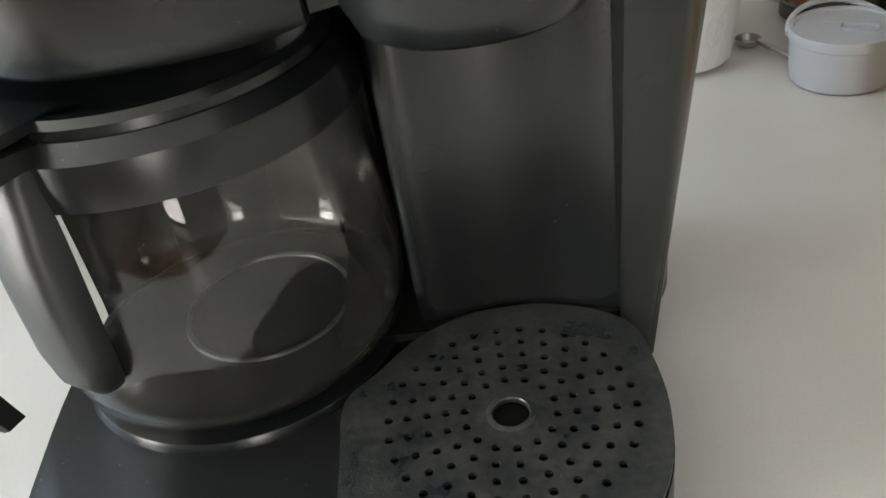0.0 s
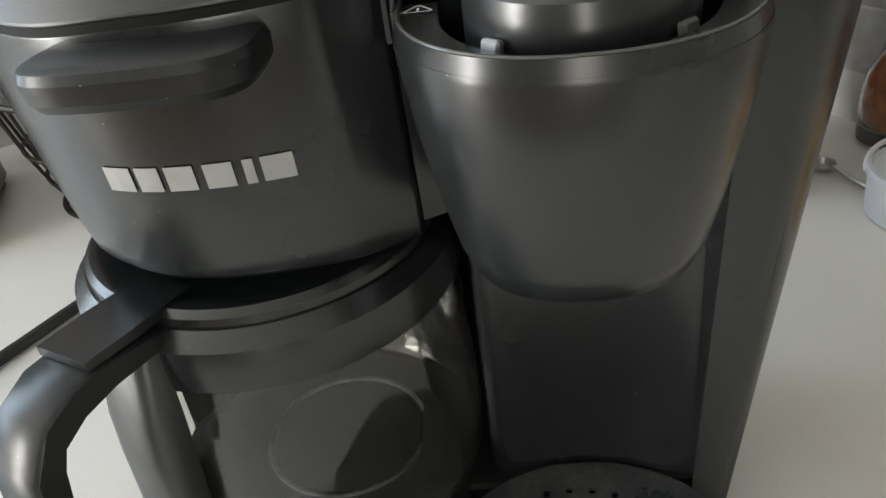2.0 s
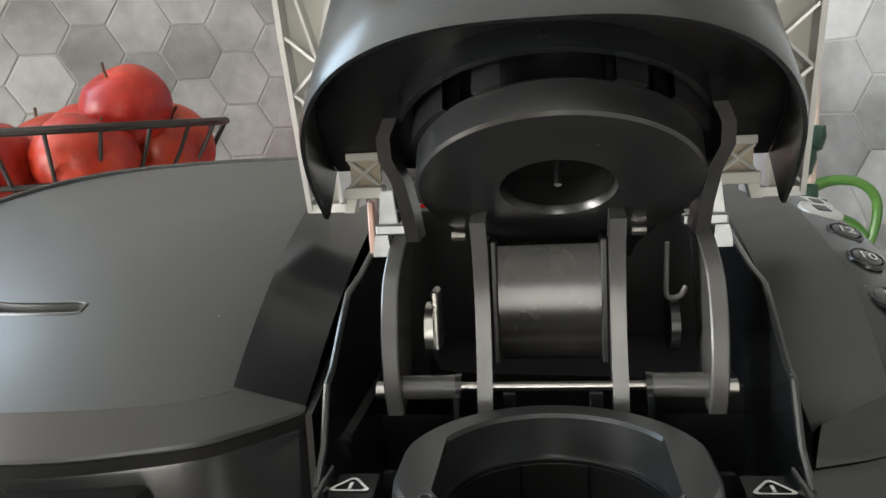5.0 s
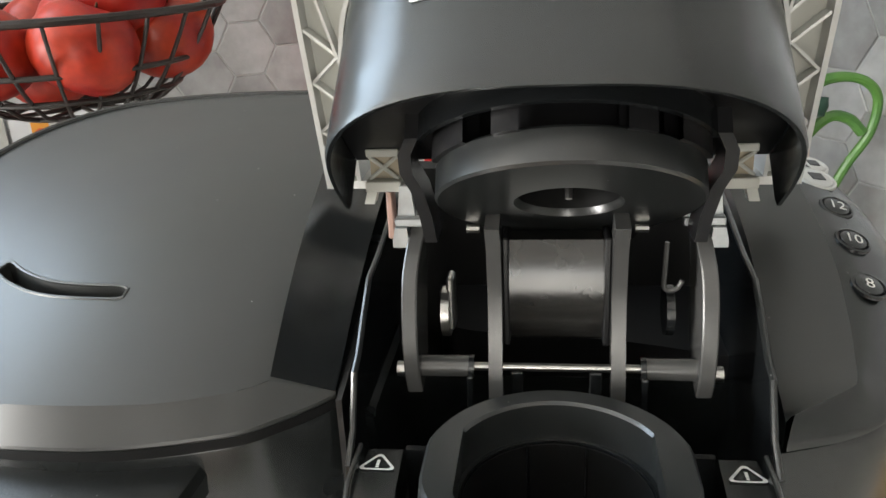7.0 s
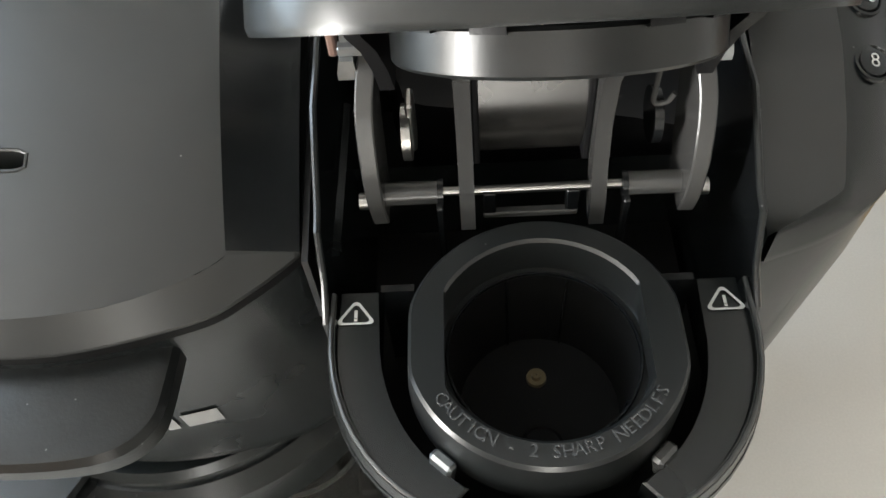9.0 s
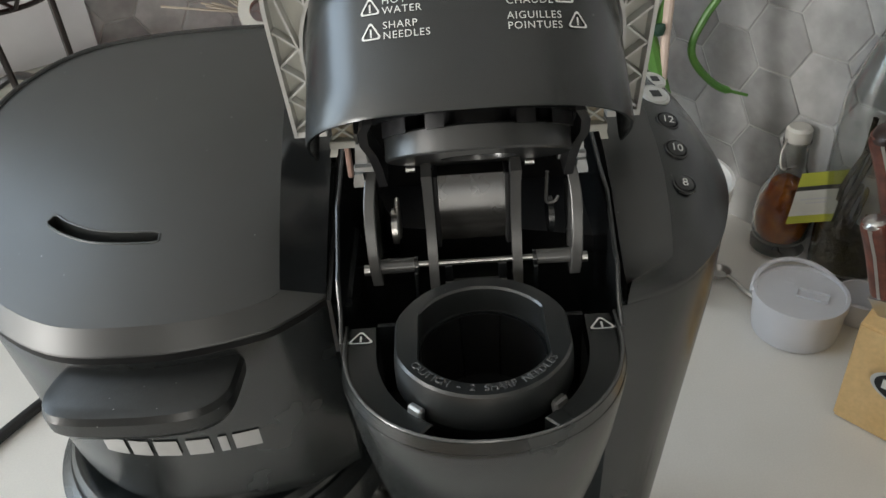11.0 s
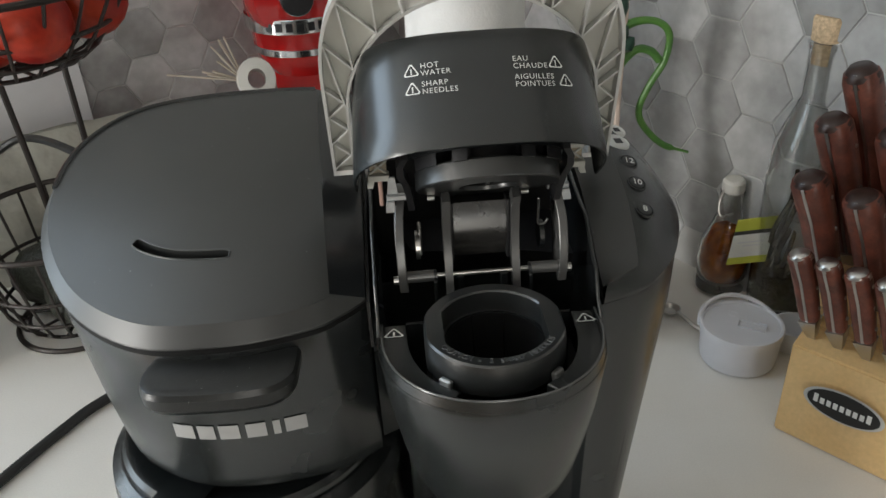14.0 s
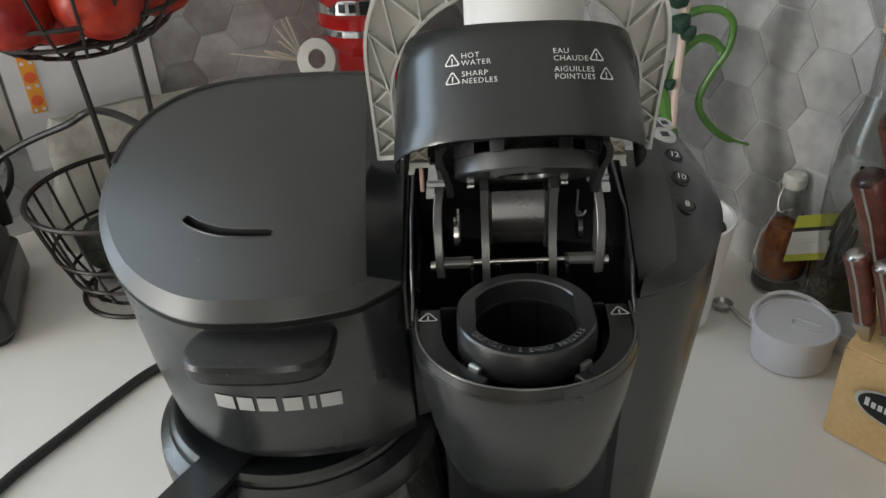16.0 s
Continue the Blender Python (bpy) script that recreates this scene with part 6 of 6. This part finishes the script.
part("bottle_glass", lathe([(0.0001, 0.003), (0.032, 0.002), (0.035, 0.006), (0.035, 0.16), (0.033, 0.19), (0.022, 0.222), (0.0165, 0.24), (0.016, 0.285), (0.018, 0.287), (0.018, 0.293), (0.015, 0.293), (0.0138, 0.285), (0.0145, 0.24), (0.02, 0.221), (0.031, 0.188), (0.033, 0.16), (0.033, 0.010), (0.0001, 0.008)], 44, TB), GLASS, tall)
part("cork", lathe([(0.0001, 0.27), (0.0135, 0.272), (0.0136, 0.293), (0.0165, 0.294), (0.0175, 0.314), (0.016, 0.317), (0.0001, 0.317)], 28, TB), CORKM, tall, "pale cork stopper")
rnd = random.Random(9)
b = lathe([(0.0001, 0.009), (0.031, 0.0105), (0.032, 0.05), (0.0001, 0.065)], 24, TB)
for v in b.verts:
    v.co += Vector((rnd.uniform(-1, 1), rnd.uniform(-1, 1), rnd.uniform(-1, 1))) * 0.0016
part("herb_bed", b, HERB, tall)
for k in range(26):
    a = rnd.uniform(0, 6.28)
    r0, r1 = rnd.uniform(0.005, 0.026), rnd.uniform(0.005, 0.026)
    z1 = rnd.uniform(0.07, 0.19)
    part("herb_sprig", tube(curve([(TB[0] + r0 * math.cos(a), TB[1] + r0 * math.sin(a), 0.04), (TB[0] + r1 * math.cos(a + 0.5), TB[1] + r1 * math.sin(a + 0.5), z1 * 0.7), (TB[0] + r0 * math.cos(a + 1), TB[1] + r0 * math.sin(a + 1), z1)], 4), 0.0025, 5), HERB, tall)

# round tub with a lid
KC = (0.289, 0.320, 0.0)
tub = thing("round_tub", "cloudy grey plastic tub with a pale tabbed lid", "container", at=KC)
part("tub_wall", lathe([(0.0001, 0.0), (0.033, 0.0), (0.036, 0.002), (0.0375, 0.01), (0.0385, 0.036), (0.0001, 0.036)], 48, KC), FROST, tub)
part("lid_rim", lathe([(0.0385, 0.034), (0.0398, 0.035), (0.0402, 0.040), (0.0394, 0.0425), (0.0368, 0.0425), (0.0360, 0.0405), (0.012, 0.0403), (0.0001, 0.0405)], 48, KC), FROST, tub, "pale lid with a raised rim")
tab = box(-0.013, 0.013, -0.006, 0.006, 0.0405, 0.0402, 0.002, 2)
part("pull_tab", put(tab, Matrix.Translation((KC[0] + 0.008, KC[1] - 0.006, 0)) @ Matrix.Rotation(radians(-32), 4, "Z")), FROST, tub)
part("centre_dot", lathe([(0.003, 0.0405), (0.0035, 0.0385), (0.0045, 0.0385), (0.005, 0.0405)], 16, (KC[0] - 0.003, KC[1] + 0.018, 0)), FROST, tub)
ring_pts = [(KC[0] + 0.0402 * math.cos(a), KC[1] + 0.0402 * math.sin(a), 0.038 + 0.010 * max(0, math.sin((a - 0.3) / 2.6 * math.pi))) for a in [0.3 + 2.6 * k / 24 for k in range(25)]]
part("carry_loop", tube(ring_pts, 0.0022, 8), FROST, tub)
spare = thing("spare_lid", "small pale plastic cup beside the tub", "cup", at=(0.345, 0.325, 0))
part("cup_wall", lathe([(0.0001, 0.0), (0.017, 0.0), (0.021, 0.012), (0.022, 0.026), (0.0205, 0.026), (0.0195, 0.012), (0.016, 0.002), (0.0001, 0.002)], 28, (0.350, 0.330, 0)), FROST, spare)
spoon = thing("measuring_spoon", "steel measuring spoon lying on the counter", "spoon", at=(0.25, 0.39, 0))
part("spoon_bowl", put(lathe([(0.0001, 0.001), (0.007, 0.0016), (0.0105, 0.005), (0.0112, 0.008), (0.0100, 0.0078), (0.0065, 0.003), (0.0001, 0.0022)], 24), Matrix.Translation((0.247, 0.402, 0))), STEEL, spoon)
part("spoon_handle", tube([(0.252, 0.393, 0.0075), (0.262, 0.372, 0.005), (0.275, 0.352, 0.003)], 0.0022, 8), STEEL, spoon)

# knife block
BB, BE, BN = Vector((0.281, 0.216, 0)), Vector((0.654, -0.756, 0)), Vector((-0.756, -0.654, 0))


def kb(e, d, z):
    p = BB + BE * e - BN * d
    return Vector((p.x, p.y, z))


kblock = thing("knife_block", "pale wooden knife block with an oval dark badge", "knife block", at=BB)
prof = [(0.0, 0.0), (0.004, 0.092), (0.030, 0.100), (0.034, 0.118), (0.100, 0.165), (0.145, 0.10), (0.135, 0.0)]
b = loft([[kb(0.0, d, z) for d, z in prof], [kb(0.125, d, z) for d, z in prof]])
bmesh.ops.recalc_face_normals(b, faces=b.faces)
bmesh.ops.bevel(b, geom=[e for e in b.edges], offset=0.0018, segments=2, affect="EDGES")
part("wood_body", b, BEECH, kblock, angle=30)


def badge(k, lift):
    b = bmesh.new()
    b.faces.new([b.verts.new(kb(0.052 + 0.033 * k * math.cos(2 * math.pi * i / 40), 0.0025 - lift, 0.054 + 0.0155 * k * math.sin(2 * math.pi * i / 40))) for i in range(40)])
    return b


ov = part("badge", badge(1.0, 0.0040), SILVER, kblock, "oval badge with a pale rim and plain bars")
part("badge_field", badge(0.90, 0.0045), PLASTIC_DARK, ov)
for k in range(9):
    e0 = 0.028 + k * 0.0054
    b = bmesh.new()
    hz = 0.0042 if k in (0, 8) else 0.003
    b.faces.new([b.verts.new(kb(e, -0.0025, z)) for e, z in ((e0, 0.0505), (e0 + 0.0036, 0.0505), (e0 + 0.0036, 0.0505 + hz * 2), (e0, 0.0505 + hz * 2))])
    part("badge_bar", b, PRINT, ov)


def knife(e, d, z, length, wide, thick, lean, group):
    """A riveted wooden handle that stands out of the block."""
    k = thing("kitchen_knife", "kitchen knife with riveted red-brown wooden handle in the block", "knife", group, at=kb(e, d, z))
    up = (Vector((0, 0, 1)) * math.cos(lean) + BN * math.sin(lean) - BE * 0.22).normalized()
    fwd = BN - up * BN.dot(up)
    fwd.normalize()
    sidev = up.cross(fwd)
    base = kb(e, d, z)
    rings = []
    for f, w, o in ((0.0, 0.62, 0), (0.06, 0.72, 0), (0.3, 0.80, -0.02), (0.6, 0.88, -0.02), (0.85, 1.0, 0.08), (0.96, 0.96, 0.16), (1.0, 0.75, 0.18)):
        c = base + up * (0.010 + length * f) + fwd * wide * o
        pts = []
        for a in [2 * math.pi * i / 14 for i in range(14)]:
            cx, cy = math.cos(a), math.sin(a)
            pts.append(c + fwd * (wide / 2 * w * math.copysign(abs(cx) ** 0.7, cx)) + sidev * (thick / 2 * min(1.0, w + 0.15) * math.copysign(abs(cy) ** 0.7, cy)))
        rings.append(pts)
    hd = part("handle", loft(rings), ROSEWOOD, k, "red-brown wooden handle", angle=60)
    tang = []
    for f, w, o in ((-0.02, 0.64, 0), (0.06, 0.74, 0), (0.3, 0.83, -0.02), (0.6, 0.91, -0.02), (0.85, 1.03, 0.08), (0.96, 0.99, 0.16), (1.01, 0.76, 0.18)):
        c = base + up * (0.010 + length * f) + fwd * wide * o
        tang.append([c + fwd * (wide / 2 * w) + sidev * 0.0011, c + fwd * (wide / 2 * w) - sidev * 0.0011, c - fwd * (wide / 2 * w) - sidev * 0.0011, c - fwd * (wide / 2 * w) + sidev * 0.0011])
    part("tang", loft(tang), STEEL, k)
    part("butt_cap", loft([[c0 + fwd * (wide / 2 * q * math.cos(a)) + sidev * (thick / 2 * q * math.sin(a)) for a in [2 * math.pi * i / 14 for i in range(14)]] for c0, q in ((base + up * (0.010 + length * 0.93) + fwd * wide * 0.12, 1.03), (base + up * (0.010 + length * 0.985) + fwd * wide * 0.165, 0.98), (base + up * (0.010 + length * 1.03) + fwd * wide * 0.18, 0.62))]), STEEL if thick < 0.02 else CAP_WOOD, k, angle=60)
    for f in (0.2, 0.5, 0.8):
        c = base + up * (0.010 + length * f)
        part("rivet", tube([c - sidev * (thick * 0.52), c + sidev * (thick * 0.52)], 0.0017, 10), STEEL, k)
    part("bolster", loft([[base + fwd * (wide * 0.36 * sx) + sidev * (thick * 0.36 * sy) + up * h for sx, sy in ((g, g), (-g, g), (-g, -g), (g, -g))] for h, g in ((-0.014, 0.25), (0.0, 0.75), (0.011, 1.1))]), STEEL, k)
    return k


for i in range(5):
    knife(0.008 + i * 0.0225, 0.018, 0.104, 0.068, 0.0190, 0.0185, 0.16, "small knives in the block")
for e, d, z, ln in ((0.003, 0.050, 0.130, 0.100), (0.043, 0.050, 0.130, 0.096), (0.010, 0.076, 0.148, 0.125), (0.022, 0.099, 0.162, 0.148), (0.085, 0.050, 0.130, 0.096), (0.056, 0.076, 0.148, 0.125)):
    knife(e, d, z, ln, 0.030, 0.027, 0.20, "large knives in the block")

# ---- tiles, last ----
HEX = 0.0357
hexmesh = bpy.data.meshes.new("tile")
hb2 = bmesh.new()
r0, r1 = HEX - 0.0010, HEX - 0.0019
pts = [[(r * math.cos(math.pi * k / 3), -o, r * math.sin(math.pi * k / 3)) for k in range(6)] for r, o in ((r0, 0.0), (r0, TILE_T - 0.0006), (r1, TILE_T))]
loft(pts, cap0=False, bm=hb2)
finish(hb2, 30)
hb2.to_mesh(hexmesh)
hb2.free()
hexmesh.materials.append(TILE)
rnd = random.Random(2)


def lay_tiles(wall, along, inward, s_max, s_off, z_off):
    turn = Matrix((( -along.x if along == LEFT else along.x, -inward.x, 0), (-along.y if along == LEFT else along.y, -inward.y, 0), (0, 0, 1))).to_4x4()
    step, rise = 1.5 * HEX, math.sqrt(3) * HEX
    for i in range(-1, int(s_max / step) + 1):
        s = s_off + i * step
        if s < HEX * 0.45 or s > s_max:
            continue
        for j in range(-1, 12):
            z = z_off + (j + 0.5 * (i % 2)) * rise
            if z < rise * 0.48 or z > 0.62:
                continue
            ob = new("tile", hexmesh)
            p = CORNER + along * s
            ob.matrix_world = Matrix.Translation((p.x, p.y, z)) @ turn @ Matrix.Rotation(rnd.choice((0, 1, 2, 3, 4, 5)) * math.pi / 3, 4, "Y")
            ob.parent = wall


lay_tiles(wall_right, RIGHT, IN_RIGHT, 1.05, 0.5555 - 10 * 1.5 * HEX, 0.2645 - 4.5 * math.sqrt(3) * HEX)
lay_tiles(wall_left, LEFT, IN_LEFT, 1.20, 0.6257 - 11 * 1.5 * HEX, 0.459 - 7 * math.sqrt(3) * HEX)
b = wall_block(0.0, 1.22, 0.0, 0.66, C, LEFT, IN_LEFT, 0.0, proud=0.0045)
tagged(part("grout", b, GROUT, wall_left))
b = wall_block(0.005, 1.08, 0.0, 0.66, C, RIGHT, IN_RIGHT, 0.0, proud=0.0045)
tagged(part("grout", b, GROUT, wall_right))
